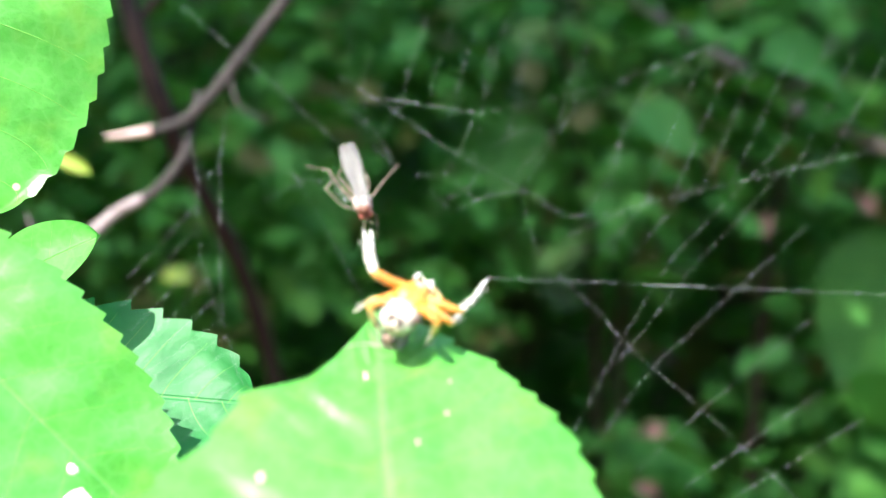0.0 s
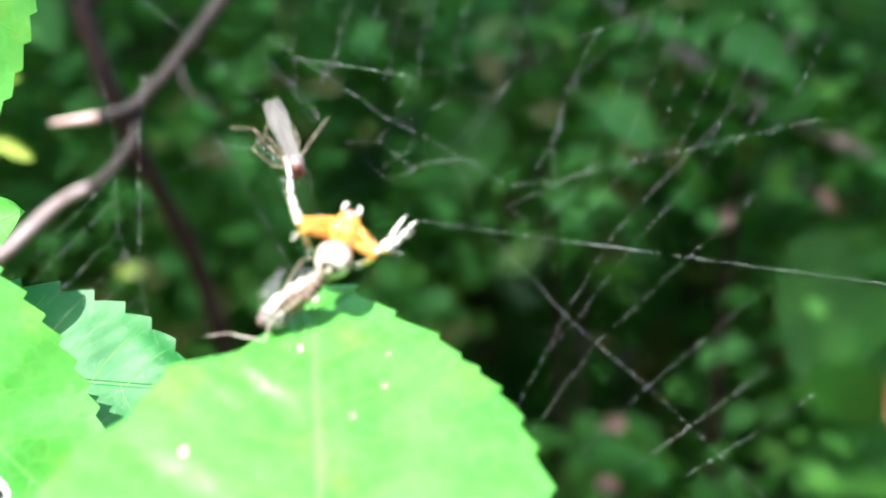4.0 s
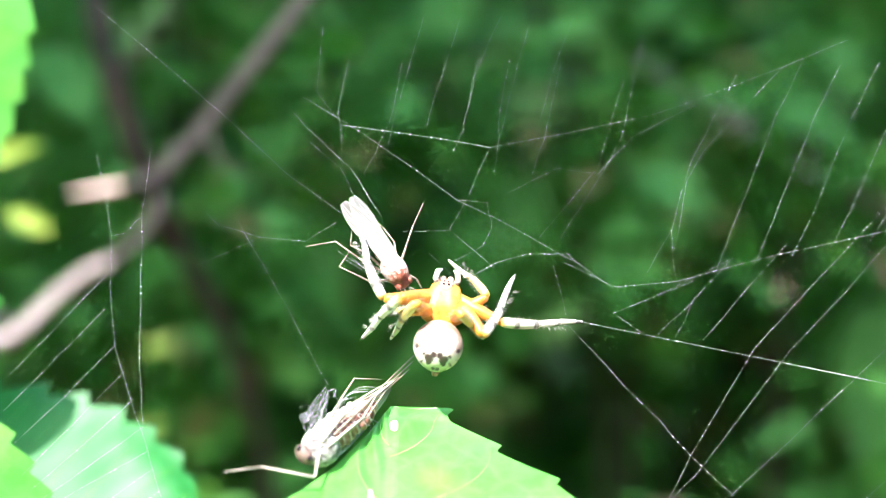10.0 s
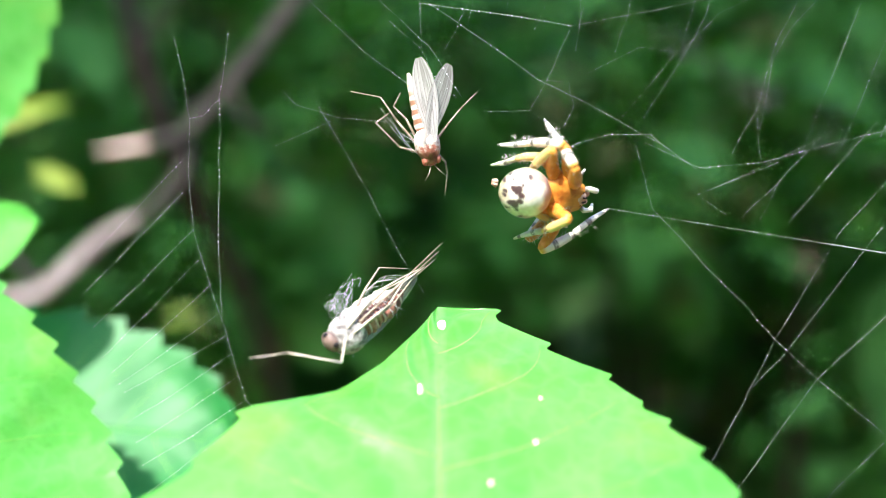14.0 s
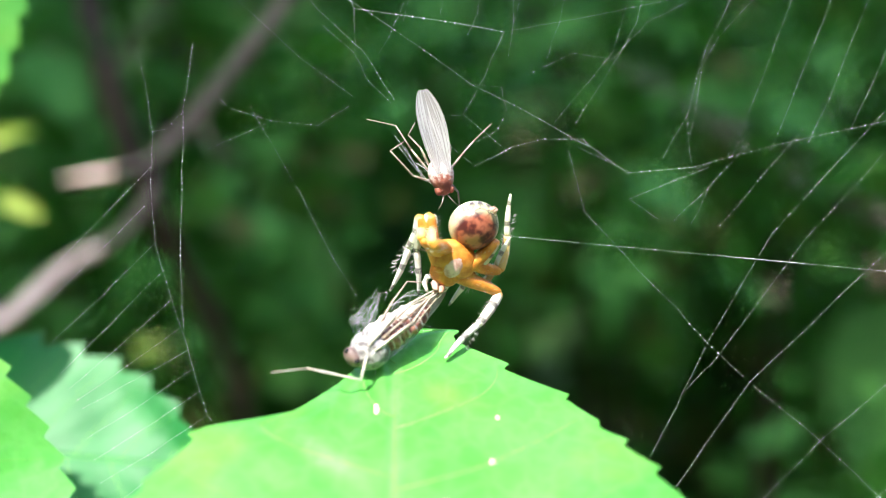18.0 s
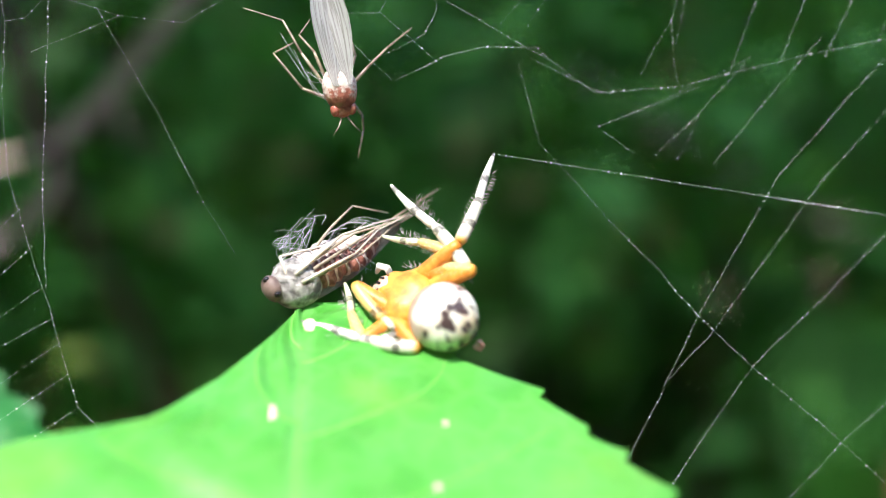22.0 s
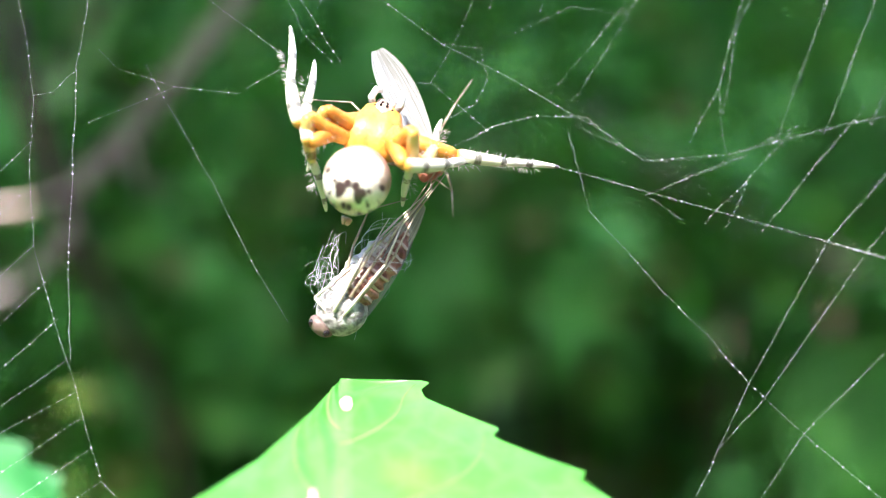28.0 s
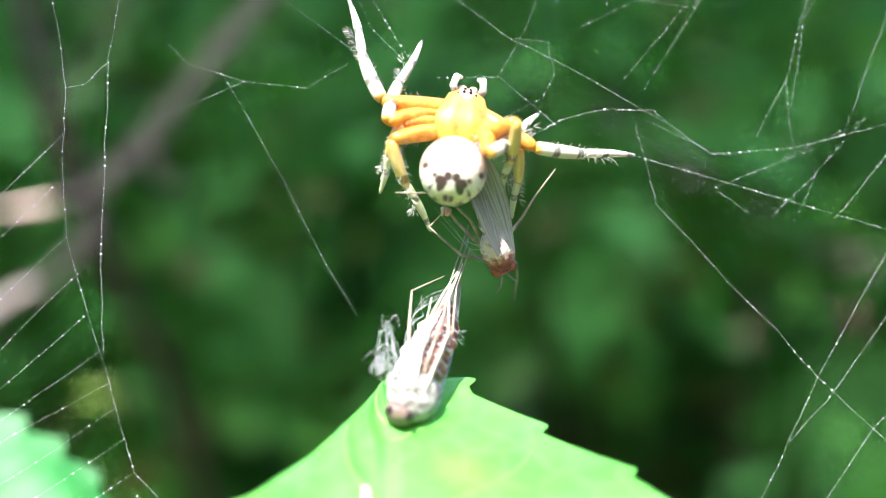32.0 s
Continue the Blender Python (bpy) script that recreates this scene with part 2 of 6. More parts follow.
def fly_material():
    """Thorax and head: glossy red-brown skin under whitish down, thickest towards the wings."""
    k = Nodes("fly_thorax")
    p = k.coords("Object")
    y = k.xyz(p)[1]
    coarse, fine = k.noise(1100.0, 4.0, p), k.noise(3600.0, 3.0, p)
    skin = k.mix(k.ramp(coarse, 0.35, 0.65), (0.16, 0.04, 0.028), (0.46, 0.17, 0.12))
    bare = k.math("MULTIPLY", k.ramp(y, 0.0012, 0.0024), 0.22)
    down = k.ramp(k.math("SUBTRACT", k.math("ADD", k.math("MULTIPLY", fine, 0.6), k.math("MULTIPLY", coarse, 0.4)), bare), 0.34, 0.52)
    k.set(Base_Color=k.mix(k.math("MULTIPLY", down, 0.85), skin, (0.72, 0.64, 0.58)), Roughness=k.math("ADD", 0.28, k.math("MULTIPLY", down, 0.45)))
    k.bump(k.math("ADD", fine, coarse), 0.7, 0.00012)
    return k.m


def ringed_material():
    """Fly's abdomen: brown rings on cream."""
    k = Nodes("fly_ringed_abdomen")
    p = k.coords("Object")
    y = k.xyz(p)[1]
    saw = k.math("FRACT", k.math("MULTIPLY", y, 1450.0))
    ring = k.math("MULTIPLY", k.ramp(saw, 0.2, 0.45), k.ramp(saw, 1.0, 0.8))
    grain = k.noise(2200.0, 3.0, p)
    tail = k.ramp(y, -0.0016, -0.0032)
    col = k.mix(k.math("MULTIPLY", ring, k.math("SUBTRACT", 0.9, k.math("MULTIPLY", tail, 0.6))), k.mix(grain, (0.62, 0.48, 0.36), (0.80, 0.74, 0.66)), (0.26, 0.10, 0.045))
    k.set(Base_Color=col, Roughness=0.35)
    k.bump(k.math("ADD", ring, grain), 0.4, 0.00006)
    return k.m


def wrapped_belly_material():
    """Shrivelled abdomen: dark red-brown segments, pale and crusty along one side."""
    k = Nodes("fly_shrivelled_abdomen")
    p = k.coords("Object")
    x, y = k.xyz(p)[:2]
    grain = k.noise(1700.0, 4.0, p)
    saw = k.math("FRACT", k.math("ADD", k.math("MULTIPLY", y, 1500.0), k.math("MULTIPLY", grain, 0.35)))
    seam = k.math("SUBTRACT", 1.0, k.ramp(k.math("ABSOLUTE", k.math("SUBTRACT", saw, 0.5)), 0.06, 0.18))
    red = k.mix(k.ramp(grain, 0.35, 0.65), (0.13, 0.035, 0.028), (0.40, 0.18, 0.14))
    red = k.mix(k.math("MULTIPLY", seam, 0.75), red, (0.66, 0.52, 0.46))
    crust = k.ramp(k.math("ADD", x, k.math("MULTIPLY", k.math("SUBTRACT", grain, 0.5), 0.0016)), 0.0001, 0.0007)
    k.set(Base_Color=k.mix(crust, red, k.mix(grain, (0.42, 0.30, 0.27), (0.84, 0.78, 0.74))), Roughness=0.45)
    k.bump(k.math("ADD", grain, seam), 0.8, 0.00015)
    return k.m


def silk_material():
    k = Nodes("silk")
    f = k.noise(900.0, 2.0, k.coords("Object"))
    k.set(Base_Color=(0.90, 0.91, 0.93), Roughness=0.25, Alpha=k.math("ADD", 0.6, k.math("MULTIPLY", k.ramp(f, 0.42, 0.6), 0.4)))
    return k.m


M = {
    "leaf": leaf_material("leaf_green", (0.060, 0.33, 0.033), (0.155, 0.57, 0.105), (0.23, 0.61, 0.16), thin=0.36, rough=0.35, spots=True, tint=(0.16, 0.72, 0.115), marks=0.3, puffy=7.5, sides=0.0),
    # Half shade put into the colour: bluer, darker green than the sunlit leaves.
    "leaf_half_shade": leaf_material("leaf_half_shade_green", (0.018, 0.17, 0.040), (0.038, 0.28, 0.066), (0.06, 0.31, 0.085), thin=0.35, rough=0.5, tint=(0.03, 0.42, 0.09), marks=0.25, puffy=4.0, sides=0.0),
    "leaf_b": leaf_material("leaf_shrub", (0.050, 0.225, 0.034), (0.112, 0.38, 0.052), (0.12, 0.33, 0.04), thin=0.35, rough=0.65, tint=(0.12, 0.55, 0.03), withered=True),
    # Deep shade of the hollows is put into this darker leaf colour.
    "leaf_c": leaf_material("leaf_far_darkened", (0.034, 0.135, 0.023), (0.078, 0.235, 0.036), (0.085, 0.23, 0.025), thin=0.35, rough=0.65, tint=(0.12, 0.50, 0.03), withered=True),
    "bud": leaf_material("leaf_yellow", (0.28, 0.42, 0.05), (0.45, 0.55, 0.10), (0.5, 0.6, 0.2), thin=0.35),
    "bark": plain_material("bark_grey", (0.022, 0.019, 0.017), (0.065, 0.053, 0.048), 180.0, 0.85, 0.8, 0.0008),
    "bark_red": plain_material("bark_brown", (0.022, 0.014, 0.010), (0.07, 0.042, 0.030), 140.0, 0.9, 0.8, 0.0008),
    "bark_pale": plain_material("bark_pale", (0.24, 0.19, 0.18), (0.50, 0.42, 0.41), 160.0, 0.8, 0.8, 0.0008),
    "wood": plain_material("cut_wood", (0.52, 0.35, 0.30), (0.72, 0.56, 0.51), 260.0, 0.8, 0.4),
    "vein": plain_material("leaf_vein", (0.13, 0.44, 0.06), (0.22, 0.56, 0.10), 400.0, 0.8, 0.2),
    "pale_spot": plain_material("dry_spot", (0.50, 0.46, 0.28), (0.74, 0.72, 0.52), 2500.0, 0.7, 0.3, 0.00005),
    "scab": plain_material("leaf_crust", (0.62, 0.52, 0.42), (0.86, 0.84, 0.80), 1600.0, 0.8, 0.5, 0.00006),
    "hole_dark": plain_material("leaf_hole_dark", (0.010, 0.014, 0.012), (0.035, 0.045, 0.04), 1800.0, 0.7, 0.5, 0.00005),
    "green_stem": plain_material("green_stem", (0.16, 0.32, 0.06), (0.30, 0.45, 0.12), 300.0, 0.5, 0.2),
    "soil": plain_material("forest_soil", (0.022, 0.014, 0.009), (0.14, 0.08, 0.05), 22.0, 0.95, 1.0, 0.01),
    "litter": plain_material("dry_leaf", (0.20, 0.11, 0.065), (0.46, 0.31, 0.22), 90.0, 0.8, 0.4),
    "dry_orange": plain_material("dry_orange_leaf", (0.42, 0.17, 0.06), (0.66, 0.34, 0.16), 90.0, 0.7, 0.4),
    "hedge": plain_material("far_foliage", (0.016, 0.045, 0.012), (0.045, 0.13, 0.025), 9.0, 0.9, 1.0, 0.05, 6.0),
    "abdomen": abdomen_material(),
    "orange": plain_material("spider_orange", (0.46, 0.13, 0.012), (0.80, 0.37, 0.06), 1300.0, 0.42, 0.6, 0.00008, Subsurface_Weight=0.15, Subsurface_Scale=0.0003),
    "face": plain_material("spider_face", (0.45, 0.16, 0.08), (0.80, 0.60, 0.50), 1500.0, 0.35, 0.3, 0.00005),
    "sternum": plain_material("spider_sternum", (0.36, 0.10, 0.06), (0.84, 0.62, 0.52), 1600.0, 0.4, 0.3, 0.00005),
    "eye": plain_material("spider_eye", (0.01, 0.008, 0.008), (0.02, 0.015, 0.015), 900.0, 0.08, 0.0),
    "tibia": banded_material("spider_tibia", (0.70, 0.34, 0.06), (0.70, 0.66, 0.54), (0.03, 0.024, 0.02), (0.40, 0.93), 0.0028),
    "tarsus": banded_material("spider_tarsus", (0.74, 0.71, 0.62), (0.76, 0.73, 0.66), (0.06, 0.05, 0.045), (0.45, 1.0), 0.0032),
    "hind_tibia": banded_material("spider_hind_tibia", (0.72, 0.33, 0.05), (0.66, 0.47, 0.16), (0.10, 0.06, 0.03), (0.93, 1.0), 0.0022),
    "hind_tarsus": banded_material("spider_hind_tarsus", (0.62, 0.56, 0.30), (0.60, 0.62, 0.42), (0.06, 0.05, 0.03), (0.35, 0.92), 0.0026),
    "hair": plain_material("spider_hair", (0.45, 0.40, 0.34), (0.80, 0.77, 0.72), 900.0, 0.5, 0.0),
    "silk": silk_material(),
    "wing": wing_material(),
    "fly": fly_material(),
    "fly_belly": plain_material("fly_abdomen", (0.055, 0.028, 0.025), (0.27, 0.185, 0.155), 1300.0, 0.5, 0.5, 0.00008),
    "fly_rings": ringed_material(),
    "fly_eye": plain_material("fly_eye", (0.30, 0.07, 0.05), (0.48, 0.17, 0.12), 4000.0, 0.25, 0.3, 0.00004),
    "fly_leg": plain_material("fly_leg", (0.12, 0.08, 0.05), (0.60, 0.50, 0.38), 900.0, 0.45, 0.1, 0.00003),
    "wrapped_belly": wrapped_belly_material(),
    "pale_leg": plain_material("pale_leg", (0.40, 0.32, 0.22), (0.78, 0.72, 0.62), 900.0, 0.45, 0.1, 0.00003),
    "wrap": plain_material("silk_wrapped", (0.03, 0.018, 0.016), (0.78, 0.73, 0.69), 2100.0, 0.75, 1.0, 0.0004),
}


# ---- builders ----
def finish(bm, mat, smooth=True):
    me = bpy.data.meshes.new("mesh")
    bm.to_mesh(me)
    bm.free()
    me.materials.append(mat)
    if smooth:
        for f in me.polygons:
            f.use_smooth = True
    return me


def part(name, bm, mat, parent, label="", smooth=True):
    me = bm if isinstance(bm, bpy.types.Mesh) else finish(bm, mat, smooth)
    ob = new(name, me)
    ob.parent = parent
    if label:
        ob["label"] = label
    return ob


def thing(name, label, category, group="", kind=""):
    return tagged(new(name), label, category, group, kind)


def tube(bm, pts, radii, seg=8, cap=True):
    """A tapered round rod along points."""
    pts = [Vector(p) for p in pts]
    rings, side = [], None
    for i, p in enumerate(pts):
        d = (pts[min(i + 1, len(pts) - 1)] - pts[max(i - 1, 0)]).normalized()
        if side is None:
            side = d.orthogonal().normalized()
        side = (side - d * side.dot(d)).normalized()
        up = d.cross(side)
        r = radii[i] if isinstance(radii, (list, tuple)) else radii
        rings.append([bm.verts.new(p + (side * math.cos(a) + up * math.sin(a)) * r) for a in (2 * math.pi * j / seg for j in range(seg))])
    for a, b in zip(rings, rings[1:]):
        for j in range(seg):
            bm.faces.new((a[j], a[(j + 1) % seg], b[(j + 1) % seg], b[j]))
    if cap:
        bm.faces.new(rings[0][::-1])
        bm.faces.new(rings[-1])
    return bm


def curve_points(ctrl, n):
    """Smooth points through control points."""
    c = [Vector(p) for p in ctrl]
    c = [c[0] * 2 - c[1]] + c + [c[-1] * 2 - c[-2]]
    out = []
    m = len(c) - 3
    for i in range(n + 1):
        s = min(i / n * m, m - 1e-6)
        j, f = int(s), s - int(s)
        a, b, d, e = c[j:j + 4]
        out.append(0.5 * (2 * b + (d - a) * f + (2 * a - 5 * b + 4 * d - e) * f * f + (3 * b - a - 3 * d + e) * f ** 3))
    return out


def lathe(bm, profile, seg=24, flat=1.0):
    """A closed body of revolution about Y: profile rows of (y, radius)."""
    rings = []
    for y, r in profile:
        rings.append([bm.verts.new((r * math.cos(2 * math.pi * j / seg), y, r * flat * math.sin(2 * math.pi * j / seg))) for j in range(seg)])
    for a, b in zip(rings, rings[1:]):
        for j in range(seg):
            bm.faces.new((a[j], b[j], b[(j + 1) % seg], a[(j + 1) % seg]))
    bm.faces.new(rings[0])
    bm.faces.new(rings[-1][::-1])
    return bm


def egg(bm, length, width, height, blunt=0.0, seg=24, rows=18):
    prof = []
    for i in range(rows + 1):
        a = math.pi * (0.02 + 0.96 * i / rows)
        prof.append((-math.cos(a) * length / 2, math.sin(a) ** (1 - blunt * 0.4) * width / 2 * (1 + blunt * 0.25 * math.cos(a))))
    return lathe(bm, prof, seg, height / width)


def leaf_blade(length, half, nv=24, nu=4, teeth=0, tooth=0.0, cup=0.12, droop=0.1, wave=0.0, apex=0.62, base=0.4, seed=0, outline=None, notch=None, quilt=0.003):
    """A leaf from its base at the origin to its tip on +Y, upper side up; thickness by a rim."""
    rng = random.Random(seed)
    ph = rng.random() * 6
    peak = apex / (apex + base)
    norm = peak ** apex * (1 - peak) ** base
    bm = bmesh.new()
    uvl = bm.loops.layers.uv.new("UVMap")
    grid, uvs = [], []
    for i in range(nv + 1):
        r = (i / nv) ** 1.15          # 0 at the tip, 1 at the base
        w0 = half * (max(r, 1e-4) ** apex) * (max(1 - r, 0.0) ** base) / norm + length * 0.004
        row, ruv = [], []
        for j in range(-nu, nu + 1):
            u = j / nu
            w = outline(j, r * length) * min(1, max(1 - r, 0.0) / 0.18) ** 0.5 + length * 0.002 if outline else w0
            if notch and abs(j) == nu and r < 0.97:
                w += notch(j, r * length)
            elif teeth and abs(j) == nu and r < 0.97:
                p = teeth * (r ** 0.8) + (0.35 if j > 0 else 0.0)
                w = w0 + tooth * (1 - (p - math.floor(p))) * min(1, r * 25 + 0.3)
            x = u * w
            y = length * (1 - r)
            lift = cup * half * (abs(u) ** 1.6) - droop * length * (1 - r) ** 2
            lift += wave * half * math.sin(6 * r + ph + 2.2 * u) * abs(u)
            lift += quilt * half * math.sin(2 * math.pi * (9 * (1 - r) - 4 * abs(u) * w0 / half)) * abs(u) * (1 - abs(u)) * 4
            row.append(bm.verts.new((x, y, lift)))
            ruv.append((0.5 + 0.5 * x / half * 0.9, 1 - r))
        grid.append(row)
        uvs.append(ruv)
    for i in range(nv):
        for j in range(2 * nu):
            f = bm.faces.new((grid[i][j], grid[i + 1][j], grid[i + 1][j + 1], grid[i][j + 1]))
            for lp, (a, b) in zip(f.loops, ((i, j), (i + 1, j), (i + 1, j + 1), (i, j + 1))):
                lp[uvl].uv = uvs[a][b]
    bmesh.ops.recalc_face_normals(bm, faces=bm.faces)
    if sum(f.normal.z for f in bm.faces) < 0:
        bmesh.ops.reverse_faces(bm, faces=bm.faces)
    return bm


def aim(origin, forward, up):
    """A pose whose +Y runs along forward and +Z as near up as it can."""
    y = Vector(forward).normalized()
    x = y.cross(Vector(up)).normalized()
    z = x.cross(y)
    m = Matrix((x, y, z)).transposed().to_4x4()
    m.translation = Vector(origin)
    return m


# ---- ground and far woods ----
bm = bmesh.new()
n = 60
ground_rows = []
for i in range(n + 1):
    row = []
    for j in range(n + 1):
        x, y = (j / n - 0.5), (i / n - 0.5)
        x, y = math.copysign(abs(2 * x) ** 3 * 60, x), math.copysign(abs(2 * y) ** 3 * 60, y) + 0.6
        near = math.exp(-(x * x + y * y) / 8)
        row.append(bm.verts.new((x, y, -0.34 + 0.05 * near * noise.noise((x * 4, y * 4, 0)) + 0.02 * near * noise.noise((x * 17, y * 17, 3)))))
    ground_rows.append(row)
for i in range(n):
    for j in range(n):
        bm.faces.new((ground_rows[i][j], ground_rows[i][j + 1], ground_rows[i + 1][j + 1], ground_rows[i + 1][j]))
ground = tagged(new("ground", finish(bm, M["soil"])), "dark bare forest soil with brown leaf litter", "ground", kind="structure")

# Dark wall added all round: deep shade in its colour, less sky light.
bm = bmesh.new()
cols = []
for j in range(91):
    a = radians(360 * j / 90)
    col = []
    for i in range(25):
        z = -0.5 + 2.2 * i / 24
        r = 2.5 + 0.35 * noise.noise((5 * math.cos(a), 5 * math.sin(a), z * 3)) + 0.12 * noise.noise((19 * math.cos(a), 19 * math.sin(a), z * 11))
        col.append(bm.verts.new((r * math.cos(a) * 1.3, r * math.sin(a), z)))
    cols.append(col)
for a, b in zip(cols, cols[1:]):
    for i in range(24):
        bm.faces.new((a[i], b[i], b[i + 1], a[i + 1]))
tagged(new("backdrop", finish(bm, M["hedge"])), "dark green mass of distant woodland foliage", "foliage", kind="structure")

# ---- shrub leaves behind the web ----
shrub_meshes = [finish(leaf_blade(L * MM, W * MM, 18, 3, tooth=0.0, cup=c, droop=d, wave=w, apex=tp, seed=s), M["leaf_b"])
                for s, (L, W, c, d, w, tp) in enumerate(((48, 15, 0.15, 0.12, 0.1, 0.7), (40, 15, 0.25, 0.2, 0.15, 0.62), (30, 11, 0.1, 0.1, 0.1, 0.6), (70, 26, 0.2, 0.15, 0.1, 0.75)))]


leaf_yellowish = finish(leaf_blade(40 * MM, 15 * MM, 18, 3, cup=0.2, droop=0.2, seed=7), M["bud"])


def place_leaf(name, mesh, m, parent, label=""):
    ob = new(name, mesh)
    ob.parent = parent
    ob.matrix_basis = m
    if label:
        ob["label"] = label
    return ob


def leaf_pose(rng, p, spread=0.7, size=1.0):
    d = Vector((rng.uniform(-1, 1), rng.uniform(-0.9, 0.35), rng.uniform(-0.75, 0.45)))
    up = Vector((rng.uniform(-spread, spread), rng.uniform(-1.0, 0.2), rng.uniform(0.5, 1.0)))
    return aim(p, d, up) @ Matrix.Scale(size, 4)


# hollows among the shrubs, where one sees into the dark of the wood: (x, z, radius) in mm
HOLLOWS = ((112, -100, 64), (215, -25, 40), (-75, -88, 36), (-128, 88, 30), (-15, 18, 22))


def thick(p):
    return all(math.hypot(p.x / MM - x, p.z / MM - z) > r * (1 + 0.5 * noise.noise(p * 14)) for x, z, r in HOLLOWS)


def shrub(label, limbs, leaves, seed, zone):
    """A shrub: bent stems from the ground, and single leaves about them."""
    rng = random.Random(seed)
    sh = thing("shrub", label, "shrub", "undergrowth shrubs")
    for ctrl, r in limbs:
        bm = bmesh.new()
        pts = curve_points(ctrl, 24)
        tube(bm, pts, [r * (1 - 0.6 * i / 24) for i in range(25)], 8)
        part("stem", bm, M["bark_red"], sh)
    (x0, x1), (y0, y1), (z0, z1) = zone
    for _ in range(leaves):
        p = Vector((rng.uniform(x0, x1), rng.uniform(y0, y1), rng.uniform(z0, z1)))
        if not thick(p):
            continue
        place_leaf("leaf", shrub_meshes[rng.randrange(4)], leaf_pose(rng, p, 0.7, rng.uniform(0.5, 0.9)), sh)
    return sh


shrub("leafy green shrub with slender brown stems in shade", [(((0.26, 0.62, -0.36), (0.25, 0.6, -0.1), (0.3, 0.58, 0.35)), 0.006), (((0.14, 0.62, -0.36), (0.12, 0.6, 0.0), (0.05, 0.56, 0.3)), 0.004)], 170, 3, ((0.0, 0.36), (0.42, 0.66), (-0.24, 0.24)))
shrub("dense dark green shrub behind the spider web", [(((-0.16, 0.65, -0.36), (-0.2, 0.64, -0.1), (-0.14, 0.6, 0.3)), 0.006), (((-0.34, 0.58, -0.36), (-0.3, 0.57, 0.0), (-0.24, 0.54, 0.3)), 0.005)], 170, 4, ((-0.34, 0.04), (0.42, 0.68), (-0.24, 0.26)))
shrub("tall green shrub standing further back", [(((0.4, 0.95, -0.36), (0.38, 0.95, 0.0), (0.42, 0.9, 0.5)), 0.01), (((-0.3, 0.95, -0.36), (-0.28, 0.92, 0.0), (-0.22, 0.9, 0.5)), 0.01)], 170, 5, ((-0.5, 0.5), (0.7, 0.95), (-0.3, 0.36)))


def leaf_mass(name, label, count, zone, seed, size, mat, keep=lambda p: True, flat=False, place=lambda p: p, category="foliage", cuts=(6, 2)):
    """Uncountable foliage as one mesh of small leaves."""
    rng = random.Random(seed)
    src = bpy.data.meshes.new("source")
    b = leaf_blade(45 * MM, 15 * MM, *cuts, seed=seed)
    b.to_mesh(src)
    b.free()
    co = np.array([v.co[:] for v in src.vertices])
    faces = [tuple(p.vertices) for p in src.polygons]
    uv = np.array([d.uv[:] for d in src.uv_layers[0].data])
    verts, polys, uvs = [], [], []
    (x0, x1), (y0, y1), (z0, z1) = zone
    made = 0
    while made < count:
        p = place(Vector((rng.uniform(x0, x1), rng.uniform(y0, y1), rng.uniform(z0, z1))))
        if not keep(p):
            continue
        m = leaf_pose(rng, p, 0.7, rng.uniform(*size))
        if flat:
            m = aim(p, (rng.uniform(-1, 1), rng.uniform(-1, 1), rng.uniform(-0.4, 0.2)), (rng.uniform(-0.4, 0.4), rng.uniform(-0.5, 0.3), 1)) @ Matrix.Scale(rng.uniform(*size), 4)
        mm = np.array(m)
        base = made * len(co)
        verts.append(co @ mm[:3, :3].T + mm[:3, 3])
        polys.extend(tuple(i + base for i in f) for f in faces)
        uvs.append(uv)
        made += 1
    me = bpy.data.meshes.new(name)
    me.from_pydata(np.concatenate(verts).tolist(), [], polys)
    layer = me.uv_layers.new(name="UVMap")
    layer.data.foreach_set("uv", np.concatenate(uvs).ravel())
    me.materials.append(mat)
    for f in me.polygons:
        f.use_smooth = True
    return tagged(new(name, me), label, category, kind="stuff")


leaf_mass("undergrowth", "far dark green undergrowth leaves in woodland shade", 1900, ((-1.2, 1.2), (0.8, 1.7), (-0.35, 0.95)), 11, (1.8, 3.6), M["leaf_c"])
leaf_mass("thicket", "thick green tangle of small shrub leaves in shade", 13000, ((-0.48, 0.52), (0.46, 0.85), (-0.33, 0.36)), 13, (0.28, 0.62), M["leaf_b"], lambda p: noise.noise(p * 6.5) > -0.2 and thick(p))
# places that the sun reaches through the bough: (x, y, z, reach) in mm
SUNNY = ((-129, 410, -38, 5), (101, 410, -9, 6), (116, 412, -3, 5), (108, 410, -19, 5), (175, 408, -86, 4), (-169, 410, -24, 4), (-136, 412, -82, 4), (31, 410, -54, 4), (236, 412, -60, 2), (-176, 412, 84, 5), (152, 415, 90, 3), (182, 415, 109, 3), (176, 410, -13, 3), (120, 410, -124, 3), (234, 410, 3, 2), (300, 440, -118, 10), (-8, 415, 85, 4), (-74, 415, 23, 3), (-80, 159, 20, 2), (-88, 156, -9, 8), (-98, 151, 26, 6), (255, 535, 58, 3), (295, 535, 42, 3))


def gaps(p):
    for x, y, z, reach in SUNNY:
        d = p - Vector((x, y, z)) * MM
        if (d - SUN * d.dot(SUN)).length < (reach + 15) * MM:
            return False
    return True
ACROSS = SUN.cross(Vector((1, 0, 0))).normalized()
ACROSS = ACROSS if ACROSS.z > 0 else -ACROSS


def crown(p):
    """A leaning tree crown between the undergrowth and the sun."""
    return Vector((p.x, 0, 0)) + ACROSS * p.y + SUN * p.z


